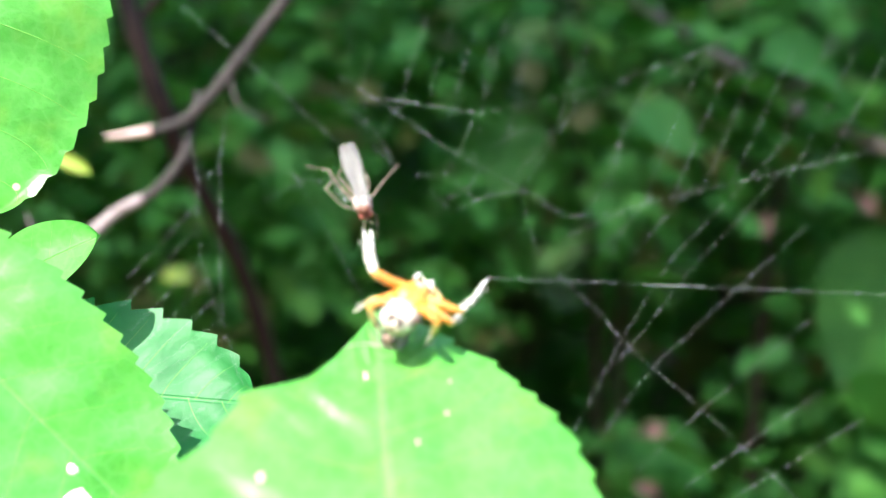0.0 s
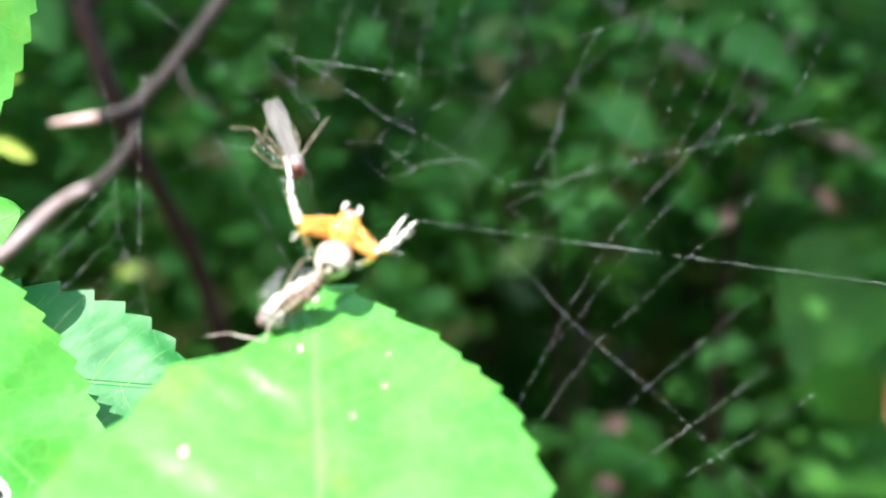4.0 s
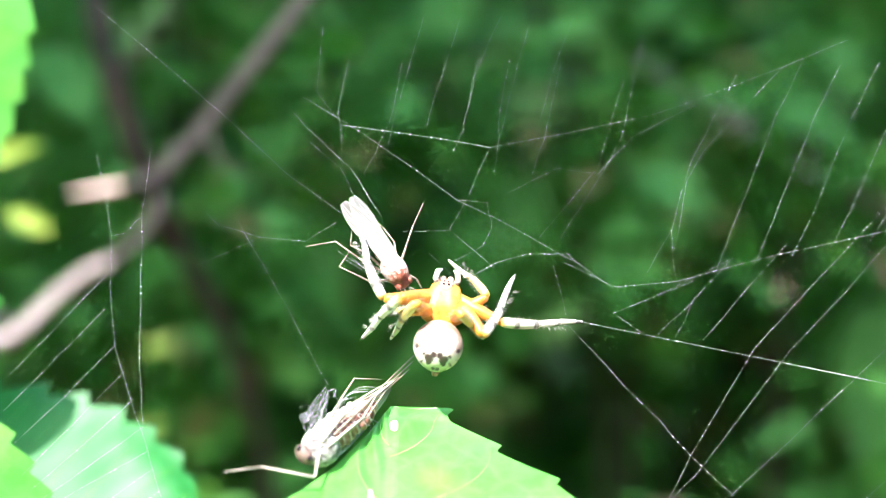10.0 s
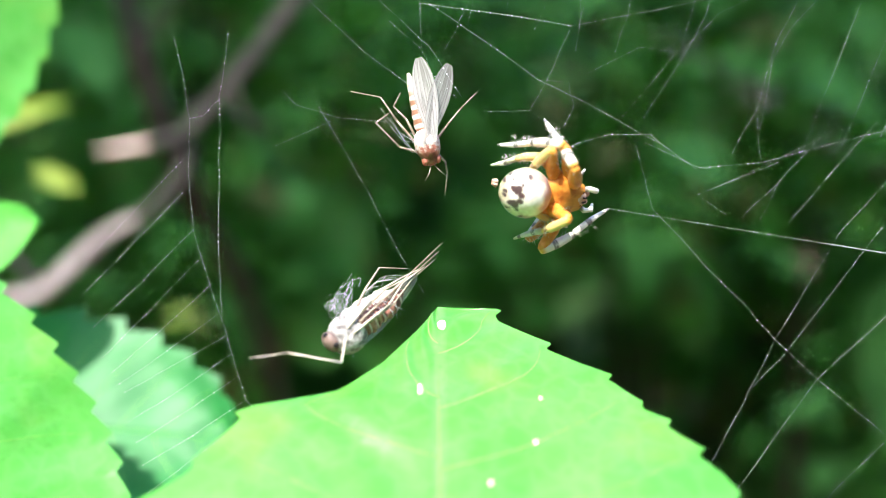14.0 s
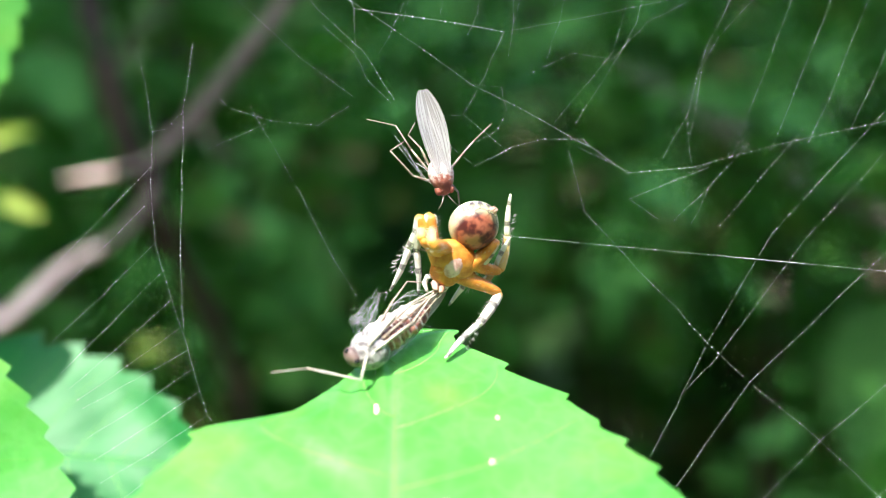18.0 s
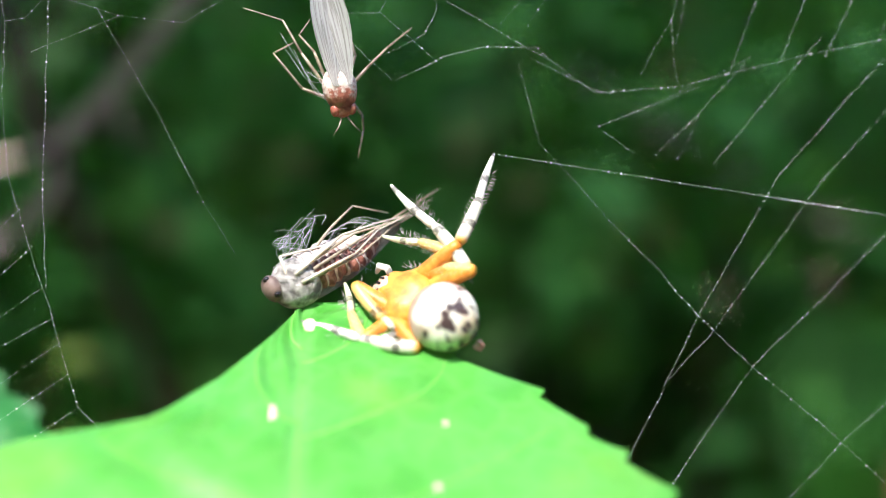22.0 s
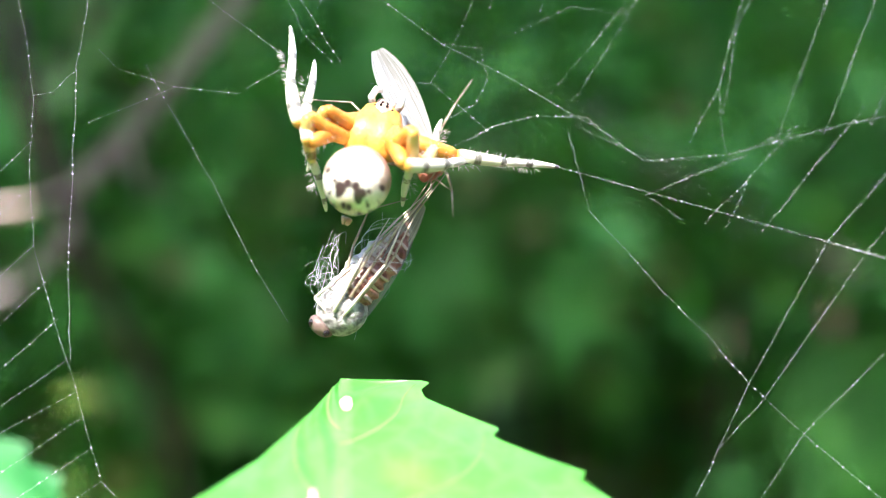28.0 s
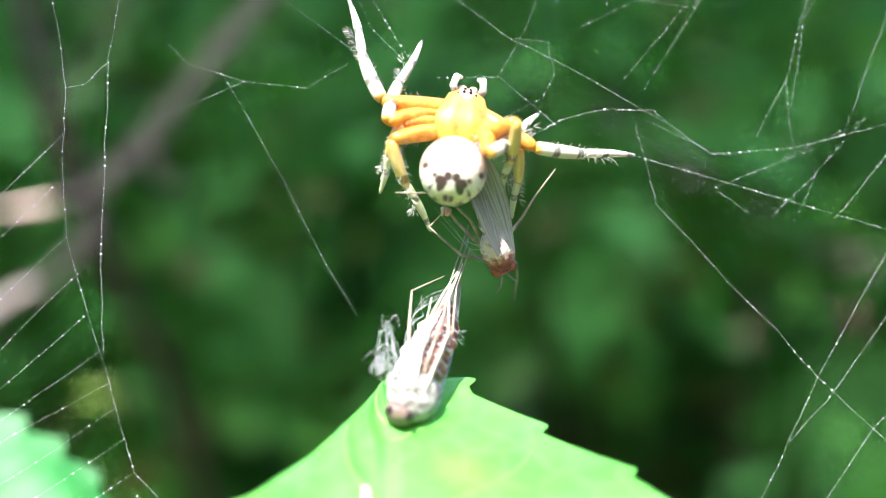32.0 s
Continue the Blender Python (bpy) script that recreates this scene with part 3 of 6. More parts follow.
tree = thing("tree", "tall leafy tree behind the viewer that shades the undergrowth", "tree")
top = crown(Vector((0, 1.0, 1.9)))
bm = bmesh.new()
tube(bm, curve_points([(-1.05, -1.25, -0.36), (-1.0, -1.15, 0.4), (-0.86, -0.9, 1.2), top + Vector((-0.2, -0.2, -0.25))], 30), [0.075 * (1 - 0.5 * q / 30) * (1 + 0.08 * math.sin(q * 1.7)) for q in range(31)], 14)
part("trunk", bm, M["bark"], tree)
for ex, ey in ((-0.8, 0.5), (-0.5, 1.7), (0.3, 1.6), (0.8, 1.1), (0.5, 0.45), (-0.1, 0.35)):
    bm = bmesh.new()
    tube(bm, curve_points([top + Vector((-0.2, -0.2, -0.27)), top.lerp(crown(Vector((ex, ey, 1.9))), 0.5) + Vector((0, 0, -0.1)), crown(Vector((ex, ey, 1.9)))], 16), [0.032 * (1 - 0.8 * q / 16) for q in range(17)], 8)
    part("branch", bm, M["bark"], tree)
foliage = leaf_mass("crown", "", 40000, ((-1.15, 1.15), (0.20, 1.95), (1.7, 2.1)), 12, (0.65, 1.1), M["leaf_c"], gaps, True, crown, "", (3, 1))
foliage.parent = tree

# small leaves in the sun patches, and broad leaves among them
sunlit = thing("sapling", "thin sapling with small leaves catching patches of sun", "sapling")
bm = bmesh.new()
tube(bm, curve_points([(0.16, 0.6, -0.36), (0.14, 0.58, -0.1), (0.15, 0.56, 0.0), (0.08, 0.58, 0.2)], 20), [0.003 - 0.0001 * i for i in range(21)], 8)
part("stem", bm, M["bark_red"], sunlit)
rng = random.Random(8)
for n, (x, y, z, reach) in enumerate(SUNNY[:18]):
    if n in (13, 14, 15):
        continue
    for q in range(3 if n in (1, 2, 3, 7, 10, 11, 16, 17) else 1):
        p = Vector((x + rng.uniform(-1.6, 1.6) * reach * (q > 0), y + q * 5, z + rng.uniform(-1.6, 1.6) * reach * (q > 0))) * MM
        m = aim(p, (rng.uniform(-1, 1), -0.3, rng.uniform(-0.6, 0.3)), (rng.uniform(-0.3, 0.1), -0.7, 0.7)) @ Matrix.Scale(rng.uniform(0.34, 0.46), 4) @ Matrix.Translation((0, -0.02, 0))
        place_leaf("leaf", leaf_yellowish if n in (0, 6) else shrub_meshes[1], m, sunlit, "yellow-green leaf in the sun" if n in (0, 6) else "")
for p, d, up, size in (((312, 505, -22), (-0.42, -0.2, -0.86), (-0.3, -0.6, 0.75), 1.6), ((372, 500, -160), (-0.97, -0.2, -0.1), (0.0, -0.5, 0.85), 1.7), ((60, 520, 60), (-0.3, -0.3, -0.9), (0.1, -0.9, 0.4), 1.0), ((-90, 520, 30), (0.6, -0.3, -0.7), (0.0, -0.8, 0.6), 1.0)):
    place_leaf("broad_leaf", shrub_meshes[3], aim(Vector(p) * MM, d, up) @ Matrix.Scale(size, 4), sunlit)

# dry leaves caught among the stems
dry_blade = finish(leaf_blade(12 * MM, 4.5 * MM, 14, 3, cup=0.5, droop=0.3, wave=0.3, seed=31), M["litter"])
dry_big = finish(leaf_blade(52 * MM, 15 * MM, 18, 3, cup=0.6, droop=0.3, wave=0.2, seed=32), M["dry_orange"])
for (x, y, z), d, mesh, label in (((120, 410, -124), (0.8, -0.2, 0.3), dry_blade, "small curled pinkish dry leaf"), ((234, 410, 3), (0.5, -0.3, -0.6), dry_blade, "small curled pinkish dry leaf"),
                                  ((126, 412, -158), (-0.6, -0.2, 0.4), dry_blade, "small curled pinkish dry leaf"), ((186, 412, -8), (-0.4, -0.3, -0.7), dry_blade, "small curled pinkish dry leaf"),
                                  ((300, 440, -95), (0.15, -0.2, -1.0), dry_big, "orange-brown dry leaf hanging in the sun")):
    withered = thing("dry_leaf", label, "leaf", "dry leaves")
    part("blade", mesh, None, withered)
    bm = bmesh.new()
    tube(bm, [(0, -6 * MM, 1 * MM), (0, -3 * MM, 0.4 * MM), (0, 4 * MM, 0)], [0.5 * MM, 0.4 * MM, 0.3 * MM], 6)
    part("stalk", bm, M["litter"], withered)
    withered.matrix_basis = aim(Vector((x, y, z)) * MM, d, (-0.2, -0.8, 0.5))

# ---- the near plant ----


def surface_line(u0, u1, v0, v1, grid, n=14):
    """Points on a blade from one place to another; grid rows run tip to base."""
    nv, nu = len(grid) - 1, (len(grid[0]) - 1) // 2
    out = []
    for i in range(n + 1):
        f = i / n
        u, r = u0 + (u1 - u0) * f ** 0.9, v0 + (v1 - v0) * f
        a = min(nv, max(0, (max(r, 0) ** (1 / 1.15)) * nv))
        b = min(2 * nu - 1e-6, max(0, (u + 1) * nu))
        i0, j0 = min(nv - 1, int(a)), int(b)
        fa, fb = a - i0, b - j0
        p = (grid[i0][j0] * (1 - fb) + grid[i0][j0 + 1] * fb) * (1 - fa) + (grid[i0 + 1][j0] * (1 - fb) + grid[i0 + 1][j0 + 1] * fb) * fa
        out.append(p + Vector((0, 0, 0.00002)))
    return out


SURFACE = {}


def near_leaf(name, label, tip, base, up, half, teeth, tooth, mat="leaf", pairs=6, nv=150, **kw):
    """A leaf of the near plant: blade, midrib, side veins and stalk."""
    tip, base = Vector(tip) * MM, Vector(base) * MM
    length = (tip - base).length
    ob = thing(name, label, "leaf", "leaves of the near plant")
    bm = leaf_blade(length, half * MM, nv, 12, teeth, tooth * MM, **kw)
    bm.verts.ensure_lookup_table()
    grid = [[bm.verts[i * 25 + j].co.copy() for j in range(25)] for i in range(nv + 1)]
    part("blade", bm, M[mat], ob)
    SURFACE[label] = grid
    rib = bmesh.new()
    line = surface_line(0, 0, 0.02, 1.0, grid, 40)
    line.append(line[-1] + Vector((0, -0.012, -0.002)))
    k = half / 20 * MM
    tube(rib, [q - Vector((0, 0, k * 0.06)) for q in line], [k * (0.02 + 0.16 * i / 41) for i in range(42)], 8)
    part("midrib", rib, M["vein"], ob, "pale raised midrib and stalk")
    for i in range(pairs):
        for side in (-1, 1):
            r0 = 0.10 + 0.80 * (i + 0.2 * (side > 0)) / pairs
            vb = bmesh.new()
            pts = surface_line(0.0, side * 0.93, r0, max(0.015, r0 - 0.13 - 0.05 * r0), grid)
            tube(vb, [q - Vector((0, 0, k * (0.075 - 0.05 * i / 14))) for i, q in enumerate(pts)], [k * (0.095 - 0.065 * q / 14) for q in range(15)], 6)
            part("side_vein", vb, M["vein"], ob)
    ob.matrix_basis = aim(base, tip - base, up)
    return ob


def course(knots, v):
    """A value at v between knots (v, value)."""
    for (a, p), (b, q) in zip(knots, knots[1:]):
        if v <= b:
            return p + (q - p) * max(0.0, v - a) / (b - a)
    return knots[-1][1]


# the main leaf is lopsided: a broad blunt shoulder on one side, a hollow flank and one long lobe on the other
SHOULDER = ((0, 0.2), (0.22, 3.9), (1.5, 4.1), (4.45, 7.5), (7.4, 11.3), (9.7, 12.9), (11.4, 14.3), (15, 16.5), (19, 17.3), (23, 17.9), (37, 18))
SHOULDER_TEETH = ((0.4, 0.55), (3.75, 1.0), (6.7, 1.0), (9.1, 0.5), (10.7, 0.8), (13.0, 0.8), (16.4, 0.6), (19.5, 0.7), (23.5, 0.7))
FLANK = ((0, 0.0), (2.3, 1.3), (5.5, 3.5), (7.6, 5.6), (8.0, 6.3), (8.5, 8.3), (9.2, 11.2), (9.9, 12.1), (12.2, 13.4), (14.8, 15.0), (18, 18.6), (23, 21), (37, 21))
FLANK_TEETH = ((7.7, 0.3), (9.8, 0.8), (13.6, 0.5), (17.6, 0.7), (22, 0.7))


def lopsided(j, v):
    """Half-widths of the main leaf."""
    v = v / MM
    return MM * course(SHOULDER if j > 0 else FLANK, v)


def lopsided_teeth(j, v):
    """How far a tooth stands out at v: a slow rise and a quick fall."""
    v, last, out = v / MM, 0.0, 0.0
    for at, size in SHOULDER_TEETH if j > 0 else FLANK_TEETH:
        if last < v <= at:
            out = max(out, size * ((v - last) / (at - last)) ** 1.6)
        elif at < v < at + 0.5:
            out = max(out, size * (1 - (v - at) / 0.5))
        last = at + 0.5
    return out * MM


main_leaf = near_leaf("serrated_leaf", "bright green serrated leaf in full sun below the web", (0.31, 0.13, -6.37), (0.8, -29.0, -29.0), (0.0, -0.61, 0.79), 19.0, 14, 1.0, nv=260, cup=0.0, droop=0.0, wave=0.006, quilt=0.010, seed=21, outline=lopsided, notch=lopsided_teeth)
for x, v, size in ((0.3, 1.95, 0.42), (-1.3, 7.95, 0.42), (5.9, 12.4, 0.2), (6.5, 9.0, 0.16), (3.0, 15.5, 0.24), (-10.4, 18.4, 0.4)):
    bm = bmesh.new()
    bmesh.ops.create_uvsphere(bm, u_segments=14, v_segments=6, radius=size * MM)
    for q in bm.verts:
        q.co = Vector((q.co.x * (0.8 + 0.3 * noise.noise(q.co * 3000)), q.co.y * 1.25, q.co.z * 0.12))
    spot = part("pale_spot", bm, M["pale_spot"], main_leaf, "small dry whitish leaf spot")
    near = min((q for row in SURFACE[main_leaf["label"]] for q in row), key=lambda q: (q.x - x * MM) ** 2 + (q.y - (36.9 - v) * MM) ** 2)
    spot.location = (x * MM, (36.9 - v) * MM, near.z + 0.03 * MM)
near_leaf("serrated_leaf", "bright green toothed leaf lit by the sun beside the web", (-51.8, 26, 2.6), (-58.7, 26, 53), (0.25, -0.85, 0.45), 17.7, 15, 0.9, cup=0.1, droop=0.02, wave=0.06, seed=22)
spotted_leaf = near_leaf("serrated_leaf", "sunlit green toothed leaf with pale side veins and a dry scab", (-26, 3, -28.7), (-55.8, 3, 1.5), (0.1, -0.75, 0.66), 11.2, 15, 0.9, cup=0.1, droop=0.02, wave=0.06, apex=0.42, seed=23)
near_leaf("serrated_leaf", "toothed leaf behind the others, its half shade put into a darker green", (-19.3, 24, -20.4), (-50.5, 24, -18.2), (0.0, -0.85, 0.5), 10.8, 8, 1.5, mat="leaf_half_shade", cup=0.1, droop=0.05, wave=0.06, seed=24)
near_leaf("small_leaf", "small rounded young green leaf on a twig", (-37, 20, 0.8), (-48.6, 21, -5.4), (0.1, -0.8, 0.5), 4.7, 0, 0, cup=0.2, droop=0.1, pairs=4, seed=25)


def scab(name, label, x, y, rx, ry, lift, mat, seed):
    """A thin ragged disc lying on the spotted leaf, for crust and eaten holes."""
    bm = bmesh.new()
    grid = [q for row in SURFACE[spotted_leaf["label"]] for q in row]
    ground = min(grid, key=lambda q: (q.x - x * MM) ** 2 + (q.y - y * MM) ** 2)
    rings = [[], [], []]
    for a in range(30):
        c, d = math.cos(a * math.tau / 30), math.sin(a * math.tau / 30)
        ragged = 1 + 0.30 * noise.noise((c * 1.6, d * 1.6, seed)) + 0.16 * noise.noise((c * 5, d * 5, seed))
        for ring, (size, high) in zip(rings, ((1.0, -0.06), (0.96, 0.02), (0.5, 0.05))):
            ox, oy = rx * c * ragged * size, ry * d * ragged * size
            ring.append(bm.verts.new(Vector((ox, oy, high + 0.22 * ox - 0.05 * oy)) * MM))
    top = bm.verts.new((0, 0, 0.05 * MM))
    for a in range(30):
        b = (a + 1) % 30
        bm.faces.new((rings[2][a], rings[2][b], top))
        for low, high in ((0, 1), (1, 2)):
            bm.faces.new((rings[low][a], rings[low][b], rings[high][b], rings[high][a]))
    ob = part(name, bm, M[mat], spotted_leaf, label)
    ob.location = (x * MM, y * MM, ground.z + lift * MM)


scab("dry_patch", "ragged whitish dry crust", 3.1, 36.0, 1.7, 1.6, 0.06, "scab", 3)
scab("dry_patch", "small round whitish crust", 1.2, 32.7, 0.55, 0.6, 0.06, "scab", 5)
# Dark discs stand for the darkness of holes eaten through the leaf.
for x, y, rx, ry, seed in ((4.6, 34.9, 0.5, 0.75, 7), (3.0, 36.0, 0.42, 0.5, 8), (2.5, 35.0, 0.24, 0.3, 9)):
    scab("decayed_spot", "dark rotted spot in the crust", x, y, rx, ry, 0.13 + 0.2 * (x - 3.1), "hole_dark", seed)

# twigs behind the web
def twig(label, pieces, n=28):
    """A twig in pieces: each with a name, a course, end radii and a material."""
    tg = thing("twig", label, "twig")
    for name, ctrl, r0, r1, mat in pieces:
        bm = bmesh.new()
        pts = curve_points([Vector(p) * MM for p in ctrl], n)
        rr = [(r0 + (r1 - r0) * i / n) * MM * (1 + 0.12 * math.sin(i * 2.3) + 0.1 * noise.noise((i * 0.7, r0, 0))) for i in range(n + 1)]
        tube(bm, pts, rr, 12)
        part(name, bm, M[mat], tg)
    return tg


twig("grey-brown bare twig with a broken pale end", [("shaft", [(-15, 162, 83), (-31.5, 159, 59.4), (-45, 159, 41.9), (-53.8, 159, 30.9), (-61.2, 159, 24.1), (-69.3, 159, 21.6)], 1.9, 1.4, "bark"), ("broken_end", [(-69.3, 159, 21.6), (-76, 159, 20.6), (-80, 159, 20.1), (-82, 159, 20)], 1.4, 0.3, "wood"), ("side_spur", [(-49, 159, 36), (-46, 156, 28), (-39, 154, 24)], 0.5, 0.25, "bark")])
# One twig in two bark colours: pale where lit, dark bark for its dim part.
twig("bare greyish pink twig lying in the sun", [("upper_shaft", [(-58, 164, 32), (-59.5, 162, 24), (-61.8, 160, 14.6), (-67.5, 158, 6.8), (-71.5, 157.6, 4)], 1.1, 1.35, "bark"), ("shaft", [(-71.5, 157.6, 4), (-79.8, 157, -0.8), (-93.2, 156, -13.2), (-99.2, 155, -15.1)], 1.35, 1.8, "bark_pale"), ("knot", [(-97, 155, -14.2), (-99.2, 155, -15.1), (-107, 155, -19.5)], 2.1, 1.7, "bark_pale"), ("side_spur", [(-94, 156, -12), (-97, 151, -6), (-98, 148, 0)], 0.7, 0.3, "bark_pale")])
twig("thick reddish brown stem", [("shaft", [(-110, 240, 140), (-104, 238, 90), (-96, 238, 58), (-88, 262, 20), (-80, 350, -40), (-76, 430, -140), (-74, 450, -345)], 3.0, 4.0, "bark_red"), ("side_branch", [(-98, 238, 62), (-80, 240, 85), (-60, 245, 130)], 1.8, 0.9, "bark_red")])
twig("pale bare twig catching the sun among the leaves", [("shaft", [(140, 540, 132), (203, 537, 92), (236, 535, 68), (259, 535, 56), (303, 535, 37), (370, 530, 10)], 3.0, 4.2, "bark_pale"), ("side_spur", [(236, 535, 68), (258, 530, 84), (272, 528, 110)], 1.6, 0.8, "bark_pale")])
twig("dark upright tree stem in the shade", [("trunk", [(318, 860, -345), (316, 850, -60), (312, 840, 160), (306, 830, 600)], 24, 20, "bark_red"), ("side_branch", [(308, 788, 60), (350, 770, 150), (420, 760, 260)], 10, 5, "bark_red")])
near_leaf("leaf_bud", "small folded yellow-green leaf bud below a larger one", (-83, 151, 10), (-93, 151, 15), (0.1, -0.8, 0.5), 2.0, 0, 0, mat="bud", pairs=3, cup=0.6, droop=0.0, seed=27)
near_leaf("leaf_bud", "yellow-green unopened leaf bud catching the sun", (-85, 151, 30), (-110, 151, 23), (0.1, -0.8, 0.5), 2.8, 0, 0, mat="bud", cup=0.6, droop=0.0, seed=26)

# ---- the spider web ----
web = thing("spider_web", "thin glistening orb web of pale silk threads", "spider web")
web_edge = thing("spider_web", "slack ladder of fine silk threads at the edge of the web", "spider web")


def silk_line(bm, pts, r, beads, seed):
    """A fine strand with glue droplets strung along it."""
    tube(bm, pts, r * 0.28 * MM, 4)
    rng = random.Random(seed)
    gap, left = 1.0 / beads, 0.0
    for a, b in zip(pts, pts[1:]):
        long = (b - a).length / MM
        while left < long:
            c = a.lerp(b, left / long)
            q = r * rng.choice((1.5, 1.9, 2.3, 2.7, 3.2, 5.0)) * MM
            v = [bm.verts.new(c + Vector(o) * q) for o in ((1, 0, 0), (-1, 0, 0), (0, 1, 0), (0, -1, 0), (0, 0, 1), (0, 0, -1))]
            for f in ((0, 2, 4), (2, 1, 4), (1, 3, 4), (3, 0, 4), (2, 0, 5), (1, 2, 5), (3, 1, 5), (0, 3, 5)):
                bm.faces.new([v[k] for k in f])
            left += gap * rng.uniform(0.75, 1.25)
        left -= long


def thread(points, r=0.024, sag=0.0, n=6, depth=0.0, beads=1.3, owner=None):
    """One silk thread with sticky beads, in the plane of the web."""
    bm = bmesh.new()
    pts = []
    for (x0, z0), (x1, z1) in zip(points, points[1:]):
        for i in range(n):
            f = i / n
            wob = 0.12 * noise.noise((x0 * 3 + f * 2, z0 * 3, 7))
            pts.append(Vector((x0 + (x1 - x0) * f + wob, depth, z0 + (z1 - z0) * f - sag * 4 * f * (1 - f))) * MM)
    pts.append(Vector((points[-1][0], depth, points[-1][1])) * MM)
    silk_line(bm, pts, r * 0.44, beads * 0.8, int(abs(points[0][0]) * 100))
    return part("thread", bm, M["silk"], owner or web)


# the line that the spider holds; it follows the foot
bm = bmesh.new()
silk_line(bm, [Vector((0, 1.0 * q, 0)) * MM for q in range(49)], 0.013, 3.2, 5)
# Bright sheen shaped in as a thicker stretch of silk.
tube(bm, [Vector((0, 1.0 * q, 0)) * MM for q in range(15, 23)], [r * MM for r in (0.004, 0.011, 0.015, 0.016, 0.015, 0.013, 0.009, 0.004)], 5)
signal = part("signal_line", bm, M["silk"], web, "taut bright silk line held by the spider")
thread([(14.4, 4.6), (14.9, 2.7), (15.5, 0.3), (19.4, -3.9), (22, -6.5), (24.3, -9.1), (27.3, -11.9), (29.4, -13.6), (32.4, -16.1), (35.9, -19.4), (44.8, -27.8)], 0.028, beads=2.2)
thread([(19.4, -18.8), (19.9, -17.6), (22.5, -12.7), (24.3, -9.1), (29, -1.3), (31.5, 1.4), (35.8, 5.9), (40.7, 11.1)], 0.024, beads=3)
thread([(22.5, -12.7), (23.4, -11.7), (25.1, -10), (31.5, -1.6), (35.8, 2.9), (40.7, 8.4)], 0.022, beads=3)
thread([(21, -20.6), (22.9, -18), (27.3, -11.9), (31.5, -8.1), (35.8, -4), (42.7, 2.4)], 0.024, beads=3)
thread([(26.2, -22.4), (28.2, -20.2), (32.4, -16.1), (35.9, -13.2), (43.1, -7.1)], 0.024, beads=3)
thread([(30.9, -24), (36.8, -19.9), (44.7, -14.1)], 0.028, beads=3)
thread([(36, -24.9), (41.7, -21.6), (48.7, -17.1)], 0.026, beads=3)
thread([(8.9, 4.1), (10.3, 4.9), (12.5, 5.5), (15.5, 5.5), (16, 4.9)], 0.034, beads=2.5)
thread([(-4.3, 15.6), (-3.4, 14.6), (-0.4, 11.8), (2, 8.1)], 0.03, beads=2.2)
thread([(-3.7, 16.8), (-1, 15.2), (1.8, 13.4), (7.4, 9.4), (9.9, 8.2), (16, 4.9), (18.6, 3.1), (23.3, 3.5), (27.4, 4.6), (30.5, 5.4), (37.4, 6.9), (49.2, 9.6)], 0.032, beads=2.5)
thread([(7.4, 9.4), (9.6, 9.2), (9.9, 7.4), (9.3, 6.1), (7, 4.9)], 0.024, beads=2.2)
thread([(5.2, 5.7), (7.6, 3.5), (10.3, 4.9)], 0.02, beads=2.2)
thread([(21.2, 4.2), (22.9, 7.2), (24.4, 12.1), (26, 15.4), (27.7, 18.5)], 0.024, beads=3)
thread([(22.9, 7.2), (23.3, 3.6)], 0.022, beads=2.2)
thread([(26.2, 4.3), (27.4, 7.4), (30.6, 15.5), (32.5, 19.4)], 0.022, beads=3)
thread([(29, 4.8), (30.3, 7.7), (33.5, 15.5), (35.4, 19.4)], 0.022, beads=3)
thread([(31.8, 5.4), (33.1, 8), (36.2, 15.5), (38.2, 19.4)], 0.022, beads=3)
thread([(34.6, 6), (35.9, 8.3), (39.1, 15.5), (41, 19.5)], 0.022, beads=3)
thread([(37.5, 6.5), (38.8, 8.6), (42, 15.5), (43.9, 19.5)], 0.022, beads=3)
thread([(40.6, 7.2), (41.9, 8.9), (45.1, 15.6), (47, 19.5)], 0.022, beads=3)
thread([(43.7, 7.8), (45, 9.3), (48.2, 15.6), (50.2, 19.6)], 0.022, beads=3)
thread([(13.5, 6.8), (17.6, 11.8), (18.7, 15.6), (19.5, 18)], 0.02, beads=2.2)
thread([(11.1, 9.9), (14.6, 11.7), (17.6, 11.3), (20.1, 14), (22.1, 15), (24.8, 16.4)], 0.02, beads=2.2)
thread([(0.7, 11.2), (1.8, 13.4), (2.7, 15.6), (3.4, 19.3)], 0.02, beads=3)
thread([(-1, 13.6), (-1, 14.7), (-1.2, 15.8), (-0.4, 19.5)], 0.02, beads=3)
thread([(7.2, 13), (7.8, 14.4), (8.1, 15.8), (8.9, 19.5)], 0.02, beads=3)
thread([(10.1, 11.5), (10.4, 13.7), (10.5, 15.9), (11.2, 19.6)], 0.02, beads=3)
thread([(12.8, 11.4), (13.7, 13.7), (14.2, 15.9), (15, 19.6)], 0.02, beads=3)
thread([(24.4, 3.5), (18.7, 1.2), (20.8, -0.2)], 0.022, beads=2.2)
thread([(18.7, 1.2), (22.3, 2.7), (27.2, 5.1)], 0.018, beads=2.2)
thread([(22, -0.3), (24.5, 2.1), (27.5, 5.3)], 0.024, beads=2.2)
thread([(23.2, -0.5), (24.5, 2.1)], 0.022, beads=2.2)
thread([(25.3, -0.7), (28.6, 3.1), (31.5, 6.4)], 0.024, beads=3)
thread([(-18.6, 23.3), (-11, 16.9), (-9, 15.1), (-5, 11.4), (-0.9, 8.4)], 0.028, beads=2.2)
thread([(-3.1, 13.5), (-0.9, 11.6), (-0.1, 9.8), (1.7, 8)], 0.022, beads=2.2)
